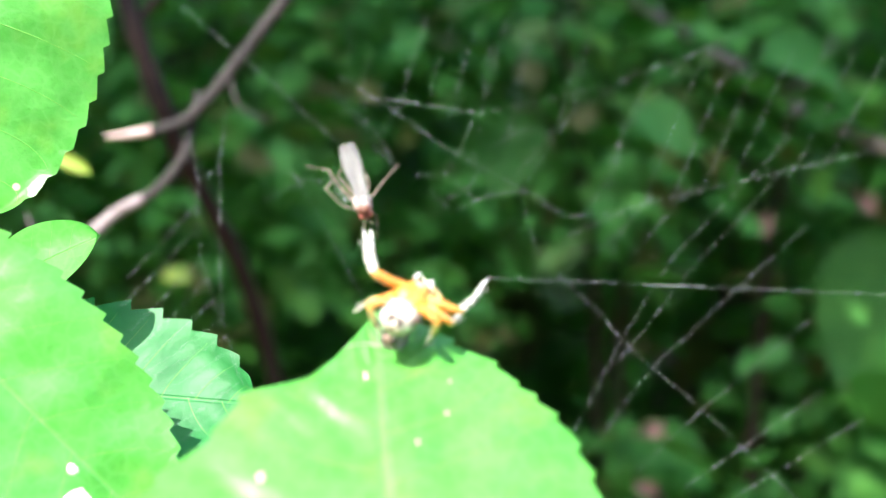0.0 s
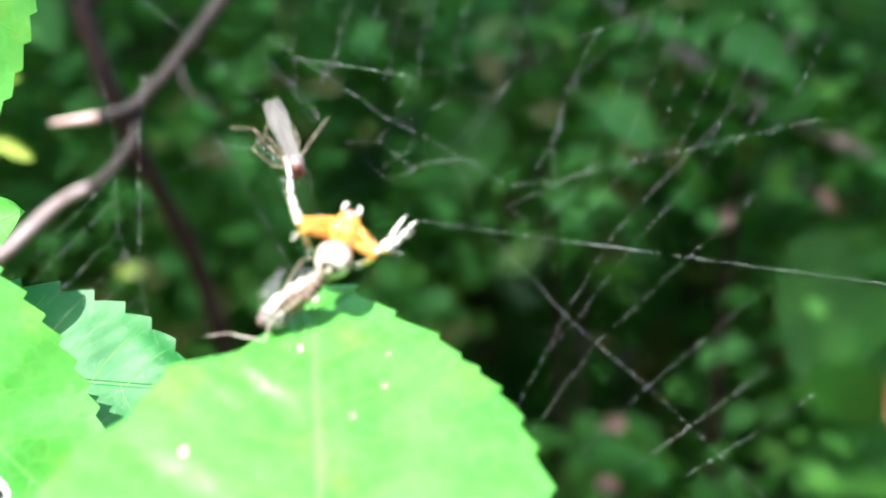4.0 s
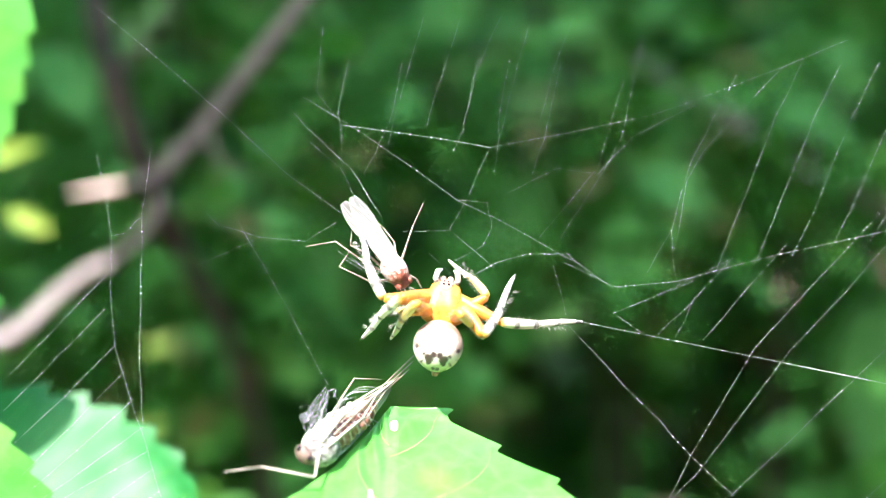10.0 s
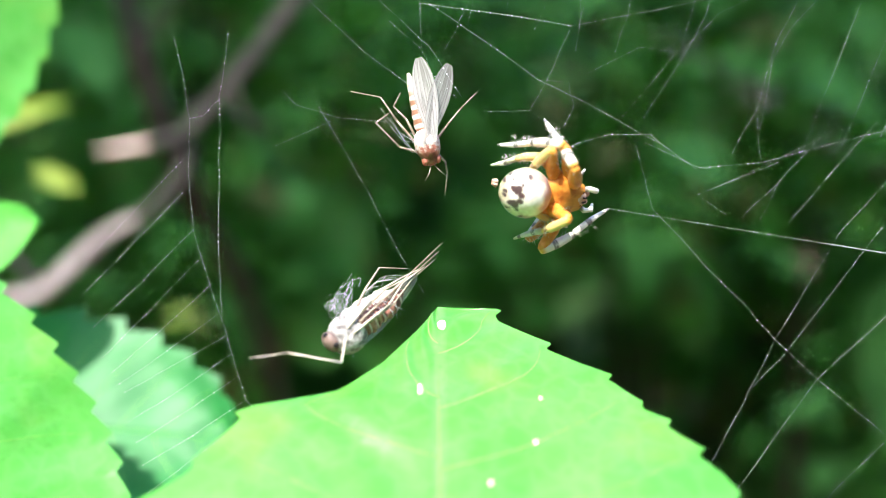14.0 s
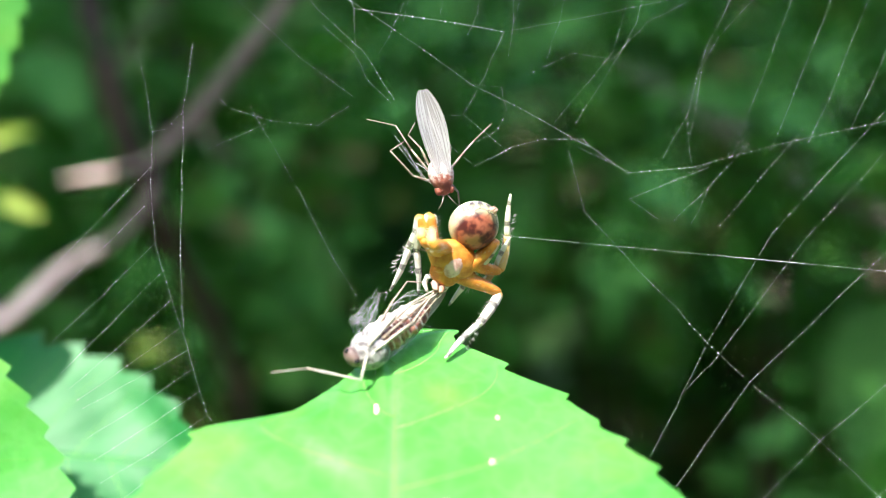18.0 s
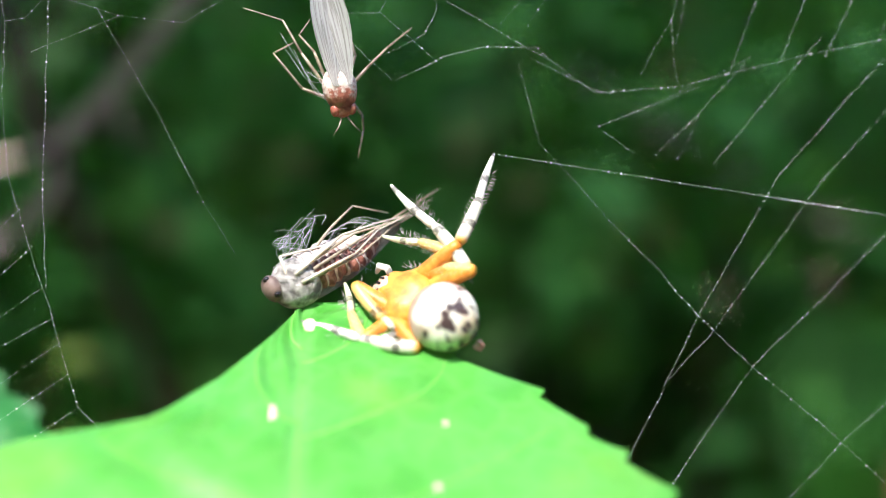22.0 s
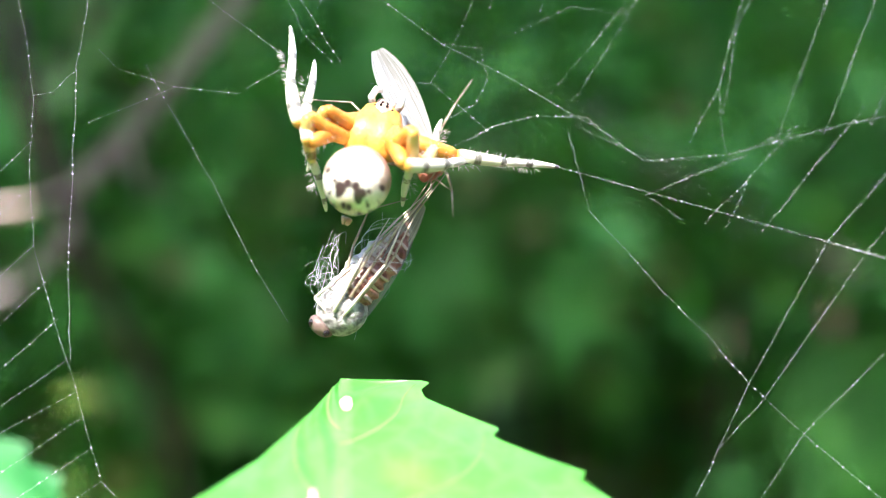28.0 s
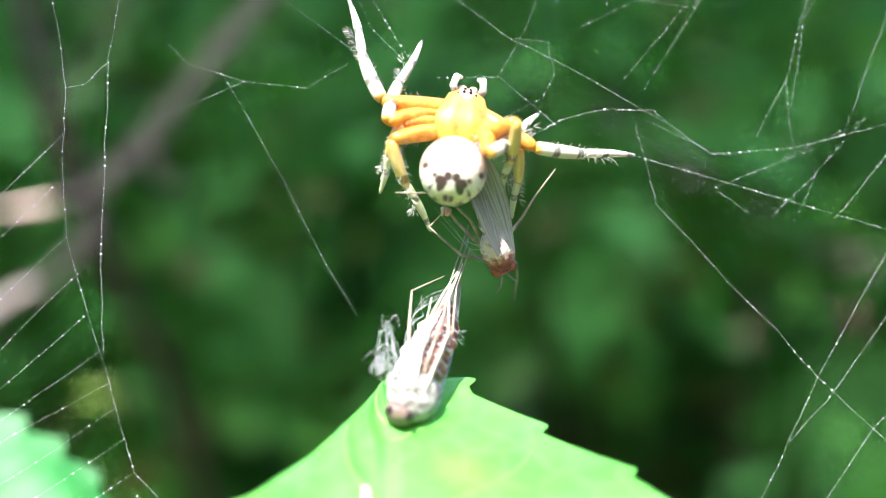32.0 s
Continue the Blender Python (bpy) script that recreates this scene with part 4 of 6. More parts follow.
thread([(-2.3, 21.8), (-2.7, 17.2), (-0.9, 14.8), (-0.9, 11.6)], 0.022, beads=2.2)
thread([(-0.9, 14.8), (2.8, 14.3), (6.4, 13.8), (9.7, 13.2)], 0.04, beads=4)
thread([(9.7, 13.2), (15.6, 14.3), (21.6, 15.6), (24.5, 16.6), (31.1, 19.1), (36.1, 21.2)], 0.024, beads=2.5)
thread([(9.7, 13.2), (8.4, 10), (6.8, 7.2)], 0.024, beads=2.5)
thread([(3.6, 7.1), (6.9, 7.2), (10.1, 4.5)], 0.026, beads=2.2)
thread([(-11.2, 4.7), (-6.8, 6.7), (-3.5, 6.4), (-1.3, 7.8)], 0.024, beads=2.2)
thread([(-10.8, 8.6), (-9.8, 7.6), (-6.8, 6.7)], 0.026, beads=2.2)
thread([(14.9, 6.7), (17.9, 11.3), (19.3, 13.9), (20.4, 18.7), (21.2, 22.4)], 0.022, beads=2.5)
thread([(23.2, 5.9), (24.1, 10.9), (25.3, 13), (31.1, 19.1)], 0.022, beads=2.5)
thread([(15, 4.9), (18.9, 3.1), (20, 3.1)], 0.022, beads=2.2)
thread([(2.4, 13.5), (3.4, 17.1), (5, 22.7)], 0.018, beads=3)
thread([(5.2, 14.5), (6.2, 18.2), (7.7, 22.7)], 0.018, beads=3)
thread([(8.1, 15.7), (9.1, 19.4), (10.6, 22.7)], 0.018, beads=3)
thread([(10.3, 13.5), (11.3, 17.2), (12.8, 22.7)], 0.018, beads=3)
thread([(13.4, 15.1), (14.4, 18.8), (15.9, 22.7)], 0.018, beads=3)
thread([(-19.1, 11.1), (-18.5, 8.8), (-18, 5.3), (-17, 5.5), (-15.9, 6.6), (-15.5, 9.2), (-15.2, 11.6)], 0.026, beads=2.2, owner=web_edge)
thread([(-15.8, 6.7), (-15.9, 1.5), (-15.9, -5.4), (-15.7, -8.6)], 0.032, beads=3, owner=web_edge)
thread([(-18, 5.3), (-18, 3.2), (-18.1, 1.7), (-17.7, -2.6), (-15.9, -8.5), (-15, -11.4), (-14, -14.7), (-11.9, -16.8)], 0.026, beads=2.2, owner=web_edge)
thread([(-11.9, -16.8), (-13.9, -15.9)], 0.024, beads=2.2, owner=web_edge)
thread([(-8.3, 7.9), (-4.8, 1.6), (-2.3, -3.2), (-0.7, -5.8)], 0.022, beads=2.5)
thread([(-18.1, 2.8), (-21.7, -1.1), (-25.3, -4.7)], 0.026, beads=3, owner=web_edge)
thread([(-18.5, 0), (-22.1, -3.7), (-25.6, -7.2)], 0.026, beads=3, owner=web_edge)
thread([(-17.7, -2.6), (-21.3, -6.2), (-24.9, -9.6)], 0.026, beads=3, owner=web_edge)
thread([(-17.1, -4.5), (-20.8, -8.3), (-24.3, -11.8)], 0.026, beads=3, owner=web_edge)
thread([(-16.4, -6.4), (-20, -9.7), (-23.6, -12.8)], 0.026, beads=3, owner=web_edge)
thread([(-15.9, -8.5), (-19.6, -11.2), (-23.2, -13.7)], 0.026, beads=3, owner=web_edge)
thread([(-15.4, -10.1), (-19.1, -12.2), (-22.7, -14.2)], 0.026, beads=3, owner=web_edge)
thread([(-15, -11.4), (-18.7, -14), (-22.4, -16.3)], 0.026, beads=3, owner=web_edge)
thread([(-14.5, -13), (-18.2, -15.5), (-21.9, -17.8)], 0.026, beads=3, owner=web_edge)
thread([(-14, -14.7), (-17.7, -17.2), (-21.4, -19.4)], 0.026, beads=3, owner=web_edge)
thread([(-13.8, -15.9), (-17.6, -18.8), (-21.2, -21.5)], 0.026, beads=3, owner=web_edge)


# ---- the spider ----
spider = thing("spider", "orange and white orb-weaving spider with banded legs, handling its prey", "spider")
bm = bmesh.new()
lathe(bm, [(-1.45 * MM, 0.18 * MM), (-1.35 * MM, 0.6 * MM), (-1.0 * MM, 1.02 * MM), (-0.5 * MM, 1.25 * MM), (0.05 * MM, 1.28 * MM), (0.5 * MM, 1.08 * MM), (0.85 * MM, 0.85 * MM), (1.25 * MM, 0.72 * MM), (1.45 * MM, 0.5 * MM), (1.52 * MM, 0.15 * MM)], 28, 0.62)
bmesh.ops.scale(bm, verts=bm.verts, vec=(1.36, 1.12, 1.12))
for v in bm.verts:
    if v.co.z > 0:
        v.co.z *= 1 - 0.16 * math.exp(-(v.co.x / MM / 0.16) ** 2) - 0.08 * math.sin(6 * math.atan2(v.co.x, v.co.y + 0.4 * MM)) ** 8
part("cephalothorax", bm, M["orange"], spider, "smooth orange carapace")
bm = bmesh.new()
egg(bm, 0.9 * MM, 1.15 * MM, 0.8 * MM, 0.2)
bmesh.ops.translate(bm, verts=bm.verts, vec=(0, 1.32 * MM, 0.16 * MM))
head = part("head", bm, M["face"], spider, "pale pinkish head region")
for sx, sy, sz in ((0.14, 1.62, 0.42), (-0.14, 1.62, 0.42), (0.17, 1.42, 0.55), (-0.17, 1.42, 0.55), (0.46, 1.36, 0.36), (-0.46, 1.36, 0.36), (0.5, 1.22, 0.34), (-0.5, 1.22, 0.34)):
    bm = bmesh.new()
    bmesh.ops.create_uvsphere(bm, u_segments=10, v_segments=8, radius=0.09 * MM)
    bmesh.ops.translate(bm, verts=bm.verts, vec=(sx * MM, sy * MM, sz * MM))
    part("eye", bm, M["eye"], head)
for sx in (-1, 1):
    bm = bmesh.new()
    tube(bm, [(sx * 0.25 * MM, 1.5 * MM, 0), (sx * 0.28 * MM, 1.85 * MM, -0.2 * MM), (sx * 0.24 * MM, 2.0 * MM, -0.65 * MM), (sx * 0.12 * MM, 2.0 * MM, -0.85 * MM)], [0.22 * MM, 0.27 * MM, 0.2 * MM, 0.04 * MM], 10)
    part("chelicera", bm, M["face"], spider)
    bm = bmesh.new()
    tube(bm, [(sx * 0.5 * MM, 1.2 * MM, -0.2 * MM), (sx * 0.8 * MM, 1.8 * MM, 0.35 * MM), (sx * 0.7 * MM, 2.3 * MM, 0.3 * MM), (sx * 0.45 * MM, 2.55 * MM, -0.2 * MM)], [0.17 * MM, 0.2 * MM, 0.2 * MM, 0.1 * MM], 10)
    part("palp", bm, M["tarsus"], spider, "pale hairy palp")
bm = bmesh.new()
egg(bm, 3.6 * MM, 3.45 * MM, 3.1 * MM, -0.15, 40, 30)
abdomen = part("abdomen", bm, M["abdomen"], spider, "glossy cream-white abdomen with dark scalloped marks")
abdomen.matrix_basis = pose(0, -2.95 * MM, 0.45 * MM, 12, 0, 0)
bm = bmesh.new()
for a in range(5):
    tube(bm, [(0.22 * MM * math.cos(a * 1.257), -1.85 * MM, -0.9 * MM + 0.22 * MM * math.sin(a * 1.257)), (0.14 * MM * math.cos(a * 1.257), -2.2 * MM, -1.05 * MM + 0.14 * MM * math.sin(a * 1.257))], [0.11 * MM, 0.05 * MM], 8)
part("spinnerets", bm, M["face"], abdomen)

bm = bmesh.new()
egg(bm, 1.7 * MM, 1.3 * MM, 0.4 * MM, 0.2)
bmesh.ops.translate(bm, verts=bm.verts, vec=(0, 0.05 * MM, -0.72 * MM))
part("sternum", bm, M["sternum"], spider, "mottled pink and white breastplate")
for sx in (-1, 1):
    for x, y in ((0.75, 0.75), (0.95, 0.3), (0.95, -0.2), (0.75, -0.65)):
        bm = bmesh.new()
        tube(bm, [(sx * x * 0.55 * MM, y * 0.8 * MM, -0.45 * MM), (sx * x * 0.85 * MM, y * 0.95 * MM, -0.42 * MM), (sx * x * 1.25 * MM, y * 1.15 * MM, -0.2 * MM)], [0.24 * MM, 0.31 * MM, 0.26 * MM], 10)
        part("coxa", bm, M["orange"], spider)

FEMUR, TIBIA, TARSUS = 3.3, 2.7, 3.2
LEG_SIZE = (1.12, 1.02, 0.72, 0.95)


def hairs(bm, length, r, count, seed):
    rng = random.Random(seed)
    for _ in range(count):
        y, a = rng.uniform(0.1, 0.95) * length, rng.uniform(0, 6.28)
        o = Vector((math.cos(a), 0, math.sin(a)))
        p = o * r * 0.7 + Vector((0, y, 0))
        tube(bm, [p, p + o * 0.28 * MM + Vector((0, 0.14 * MM, 0))], [0.016 * MM, 0.004 * MM], 3, False)


def leg_mesh(length, r0, mid, r1, mat, bow=0.0):
    bm = bmesh.new()
    pts = [Vector((0, length * i / 12, bow * length * math.sin(math.pi * i / 12))) for i in range(13)]
    rad = []
    for i in range(13):
        f = i / 12
        rad.append(((r0 + (mid - r0) * min(1, f / 0.3)) if f < 0.5 else (mid + (r1 - mid) * (f - 0.5) / 0.5)) * (0.72 if i in (0, 12) else 1))
    tube(bm, pts, rad, 10)
    return finish(bm, mat)


legs = []
for i in range(4):
    k = LEG_SIZE[i] * MM
    thick = (1.68, 1.62, 1.4, 1.56)[i] * MM
    fm = leg_mesh(FEMUR * k, 0.23 * thick, 0.30 * thick, 0.20 * thick, M["orange"], 0.04)
    tm = leg_mesh(TIBIA * k, 0.21 * thick, 0.215 * thick, 0.165 * thick, M["tibia" if i < 2 else "hind_tibia"], 0.03)
    sm = leg_mesh(TARSUS * k, 0.155 * thick, 0.135 * thick, 0.06 * thick, M["tarsus" if i < 2 else "hind_tarsus"], -0.03)
    for side in (-1, 1):
        femur = part("femur", fm, None, spider, "orange upper leg joint")
        tibia = part("tibia", tm, None, spider, "pale leg joint with dark bands" if i < 2 else "yellow-orange leg joint")
        tarsus = part("tarsus", sm, None, tibia, "white hairy leg tip with dark bands" if i < 2 else "greenish pale leg tip with a dark band")
        tarsus.matrix_basis = pose(0, TIBIA * k * 0.98, 0, -9, 0, 0)
        for owner, n, length, r in ((femur, 30, FEMUR * k, 0.30 * thick), (tibia, 130, (TIBIA + TARSUS * 0.6) * k, 0.17 * thick)):
            bm = bmesh.new()
            hairs(bm, length, r, n, i * 10 + n + side)
            tagged(part("bristles", bm, M["hair"], owner), kind="stuff")
        legs.append((i, side, femur, tibia, Vector((side * (0.75, 0.95, 0.95, 0.75)[i], (0.75, 0.3, -0.2, -0.65)[i], -0.15))))


# ---- the prey ----
def wing_mesh(length, half):
    bm = bmesh.new()
    uvl = bm.loops.layers.uv.new("UVMap")
    rows, nv, nu = [], 24, 5
    for i in range(nv + 1):
        f = i / nv
        w = half * (math.sin(math.pi * min(1, f * 0.93 + 0.04)) ** 0.65) * (0.55 + 0.5 * f) + 0.02 * MM
        rows.append([bm.verts.new((w * (j / nu), length * f, 0.03 * half * math.sin(7 * f + 2 * j / nu) + 0.012 * half * (j % 2))) for j in range(-nu, nu + 1)])
    for i in range(nv):
        for j in range(2 * nu):
            f = bm.faces.new((rows[i][j], rows[i][j + 1], rows[i + 1][j + 1], rows[i + 1][j]))
            for lp, (a, b) in zip(f.loops, ((i, j), (i, j + 1), (i + 1, j + 1), (i + 1, j))):
                lp[uvl].uv = (b / (2 * nu), a / nv)
    return finish(bm, M["wing"])


def fly_leg(bm, a, b, c, d):
    tube(bm, curve_points([Vector(p) * MM for p in (a, b)], 3), [0.09 * MM, 0.1 * MM, 0.09 * MM, 0.07 * MM], 6)
    tube(bm, curve_points([Vector(p) * MM for p in (b, c)], 3), [0.075 * MM, 0.065 * MM, 0.06 * MM, 0.05 * MM], 6)
    tube(bm, curve_points([Vector(p) * MM for p in (c, d)], 3), [0.045 * MM, 0.04 * MM, 0.035 * MM, 0.02 * MM], 6)


fly_wings = []


def wing_pose(sx, splay, lean=0):
    return Matrix.Translation((sx * 0.35 * MM, 1.5 * MM, 1.0 * MM)) @ pose(0, 0, 0, -6, sx * (14 + splay * 0.4), 180 - sx * splay + lean)


def fly(label):
    """A small two-winged fly: head on +Y, back up."""
    f = thing("fly", label, "fly")
    bm = bmesh.new()
    egg(bm, 2.4 * MM, 1.85 * MM, 1.8 * MM, 0.3, 32, 26)
    for v in bm.verts:
        v.co += v.normal * MM * (0.16 * noise.noise(v.co * 1300) + 0.10 * noise.noise(v.co * 3600))
    bmesh.ops.translate(bm, verts=bm.verts, vec=(0, 1.5 * MM, 0.1 * MM))
    part("thorax", bm, M["fly"], f, "reddish brown thorax")
    bm = bmesh.new()
    egg(bm, 1.1 * MM, 1.35 * MM, 1.25 * MM, 0)
    for v in bm.verts:
        v.co += v.normal * 0.1 * MM * noise.noise(v.co * 1900)
    bmesh.ops.translate(bm, verts=bm.verts, vec=(0, 2.45 * MM, -0.1 * MM))
    head = part("head", bm, M["fly"], f)
    for sx in (-1, 1):
        bm = bmesh.new()
        egg(bm, 0.7 * MM, 0.5 * MM, 0.8 * MM, 0, 14, 10)
        bmesh.ops.translate(bm, verts=bm.verts, vec=(sx * 0.46 * MM, 2.6 * MM, 0.05 * MM))
        part("eye", bm, M["fly_eye"], head, "dull red eye")
        bm = bmesh.new()
        tube(bm, [(sx * 0.15 * MM, 3.0 * MM, 0), (sx * 0.4 * MM, 3.5 * MM, 0.1 * MM), (sx * 0.75 * MM, 3.9 * MM, -0.1 * MM)], [0.05 * MM, 0.035 * MM, 0.015 * MM], 6)
        part("antenna", bm, M["fly_leg"], head)
    bm = bmesh.new()
    lathe(bm, [(y * MM, r * (1.06 if i % 2 else 0.94) * MM) for i, (y, r) in enumerate(((0.85, 0.3), (0.7, 0.48), (0.3, 0.56), (-0.05, 0.58), (-0.4, 0.56), (-0.8, 0.53), (-1.2, 0.48), (-1.6, 0.44), (-2.2, 0.39), (-3.0, 0.30), (-3.8, 0.12)))], 18, 0.9)
    part("abdomen", bm, M["fly_rings"], f, "brown and cream ringed tapering abdomen")
    for sx in (-1, 1):
        w = part("wing", wing_mesh(6.2 * MM, 1.0 * MM), None, f, "clear veined wing folded back")
        fly_wings.append((w, sx))
    rng = random.Random(17)
    for sx, y, kn, ft, tp in ((1, 1.9, (1.9, 1.0, -0.4), (2.9, -0.9, -0.6), (1.7, -1.6, -0.7)), (1, 1.5, (1.6, -0.6, -0.2), (2.5, -2.6, -0.4), (4.2, -3.4, -0.3)), (1, 1.1, (1.0, -0.6, 0.0), (1.4, -2.0, -0.6), (0.8, -2.9, -0.9)),
                              (-1, 1.9, (-0.9, 2.8, -0.5), (-1.2, 3.9, -0.8), (-0.6, 5.2, -1.0)), (-1, 1.5, (-1.9, 0.6, 0.1), (-3.0, -0.6, 0.1), (-4.6, -1.3, 0.1)), (-1, 1.1, (-1.0, -0.4, 0.0), (-1.2, -1.8, -0.6), (-0.7, -2.9, -0.7))):
        w = [rng.uniform(-0.2, 0.2) for _ in range(6)]
        bm = bmesh.new()
        fly_leg(bm, (sx * 0.5, y, -0.4), (kn[0] + w[0], kn[1] + w[1], kn[2]), (ft[0] + w[2], ft[1] + w[3], ft[2]), (tp[0] + w[4], tp[1] + w[5], tp[2]))
        part("leg", bm, M["fly_leg"], f)
    for i in range(7):
        bm = bmesh.new()
        p = [Vector((rng.uniform(-0.8, 0.8), rng.uniform(0, 2.4), 0.4)), Vector((1.4 + rng.uniform(-0.6, 0.6), rng.uniform(-0.5, 2.0), 0)), Vector((1.9 + rng.uniform(-0.8, 0.8), rng.uniform(-2, 1.5), -0.3))]
        tube(bm, curve_points([q * MM for q in p], 6), 0.007 * MM, 4)
        part("silk_strand", bm, M["silk"], f)
    return f


trailing = []


def leg_swing(turn):
    """The trailing leg, swung about its root."""
    root = Vector((-0.2, 2.9, 0.9)) * MM
    return Matrix.Translation(root) @ pose(0, 0, 0, 0, 0, turn) @ Matrix.Translation(-root)


def wrapped_fly(label):
    """A dead fly half bundled in silk: head on +Y, folded wings on -X, a torn tuft of silk on +X."""
    f = thing("wrapped_fly", label, "fly")
    bm = bmesh.new()
    egg(bm, 2.7 * MM, 2.7 * MM, 2.4 * MM, 0.2, 40, 32)
    for v in bm.verts:
        v.co += v.normal * MM * (0.40 * noise.noise(v.co * 900) + 0.30 * noise.noise(v.co * 2300) + 0.24 * noise.noise(v.co * 5200))
        v.co.y += 2.2 * MM
    part("thorax", bm, M["wrap"], f, "crusty thorax whitened by silk")
    bm = bmesh.new()
    rings = 44
    lathe(bm, [((1.7 - 5.3 * i / rings) * MM, (0.10 + 1.08 * math.sin(math.pi * min(1.0, 0.28 + 0.72 * i / rings)) ** 0.9) * (1 + 0.045 * math.sin(i * 1.45)) * MM) for i in range(rings + 1)], 28, 0.85)
    for v in bm.verts:
        v.co += Vector((v.co.x, 0, v.co.z)) * 0.35 * noise.noise(v.co * 800)
        v.co.x += 0.18 * MM * math.sin(v.co.y * 600) + 0.1 * MM
    part("abdomen", bm, M["wrapped_belly"], f, "ringed reddish brown shrivelled abdomen")
    bm = bmesh.new()
    egg(bm, 1.0 * MM, 1.5 * MM, 1.4 * MM, 0)
    for v in bm.verts:
        v.co += v.normal * 0.14 * MM * noise.noise(v.co * 1700)
    bmesh.ops.translate(bm, verts=bm.verts, vec=(0.35 * MM, 3.45 * MM, 0.1 * MM))
    head = part("head", bm, M["fly_belly"], f, "shrivelled head with dark eyes")
    for ex, ez in ((0.85, 0.45), (-0.1, 0.6)):
        bm = bmesh.new()
        egg(bm, 0.4 * MM, 0.36 * MM, 0.4 * MM, 0, 12, 8)
        bmesh.ops.translate(bm, verts=bm.verts, vec=(ex * MM, 3.6 * MM, ez * MM))
        part("eye", bm, M["eye"], head, "dark sunken eye")
    for x, z, roll, yaw, length in ((-0.85, 0.35, 48, 184, 6.6), (-1.15, -0.1, 24, 190, 6.1)):
        w = part("wing", wing_mesh(length * MM, 0.85 * MM), None, f, "crumpled clear wing folded along the body")
        w.matrix_basis = Matrix.Translation((x * MM, 1.7 * MM, z * MM)) @ pose(0, 0, 0, -3, roll, yaw)
    # legs drawn out to a bunch behind, two pale thighs over the belly, one long leg trailing
    for mat, a, b, c, d in (("fly_leg", (0.4, 1.6, 1.1), (0.5, -1.6, 1.3), (0.1, -4.4, 0.5), (0.15, -7.6, 0.2)), ("fly_leg", (-0.4, 1.4, 1.0), (-0.6, -1.4, 1.1), (-0.1, -4.2, 0.4), (-0.1, -7.0, 0.2)),
                            ("fly_leg", (0.0, 1.4, 1.1), (0.1, -2.0, 1.2), (0.3, -4.6, 0.4), (0.45, -8.3, 0.3)), ("pale_leg", (0.2, 2.5, 1.3), (0.75, -0.9, 1.35), (0.45, -3.4, 0.8), (0.1, -5.4, 0.3)),
                            ("pale_leg", (-0.3, 2.4, 1.2), (-0.45, -1.0, 1.25), (0.1, -3.2, 0.8), (0.0, -5.8, 0.3)), ("fly_leg", (0.7, 1.2, 0.5), (1.5, -0.9, 0.7), (2.0, -2.9, 0.5), (0.7, -4.6, 0.3)),
                            ("pale_leg", (-0.2, 2.9, 0.9), (-1.2, 4.3, 0.9), (1.6, 6.4, 0.5), (2.9, 8.3, 0.1))):
        bm = bmesh.new()
        fly_leg(bm, a, b, c, d)
        leg = part("leg", bm, M[mat], f, "stiff pale leg" if mat == "pale_leg" else "stiff thin brown leg")
        if d[1] > 8:
            trailing.append(leg)
    rng = random.Random(9)
    for i in range(40):
        bm = bmesh.new()
        a = rng.uniform(0, 6.28)
        y0 = rng.uniform(-1.5, 3.4)
        p = [Vector((1.45 * math.cos(a + t * 2.2), y0 - 2.0 * t, 1.25 * math.sin(a + t * 2.2))) * MM for t in (0, 0.25, 0.5, 0.75, 1.0)]
        if i > 13:
            # the torn tuft: strands fan from the thorax to a ragged rim
            e = Vector((2.5 + rng.uniform(-0.5, 0.5), 0.5 + rng.uniform(-1.7, 1.5), 0.3 + rng.uniform(-0.5, 0.5)))
            p = [Vector((rng.uniform(0.7, 1.2), rng.uniform(0.8, 3.0), 0.5)) * MM, Vector((1.8 + rng.uniform(-0.4, 0.4), 1.4 + rng.uniform(-1.0, 1.0), 0.45)) * MM, e * MM]
            if i % 3 == 0:
                p = [p[2], (e + Vector((-0.25, rng.uniform(-0.9, 0.9), 0.1))) * MM, (e + Vector((-0.6, rng.uniform(-1.2, 1.2), 0))) * MM]
        tube(bm, curve_points(p, 8), rng.uniform(0.004, 0.011) * MM, 4)
        part("silk_strand", bm, M["silk"], f)
    return f


prey = fly("small reddish midge with clear wings caught in the web")
bundle = wrapped_fly("dead grey-brown fly bundled in silk, hanging by its legs")


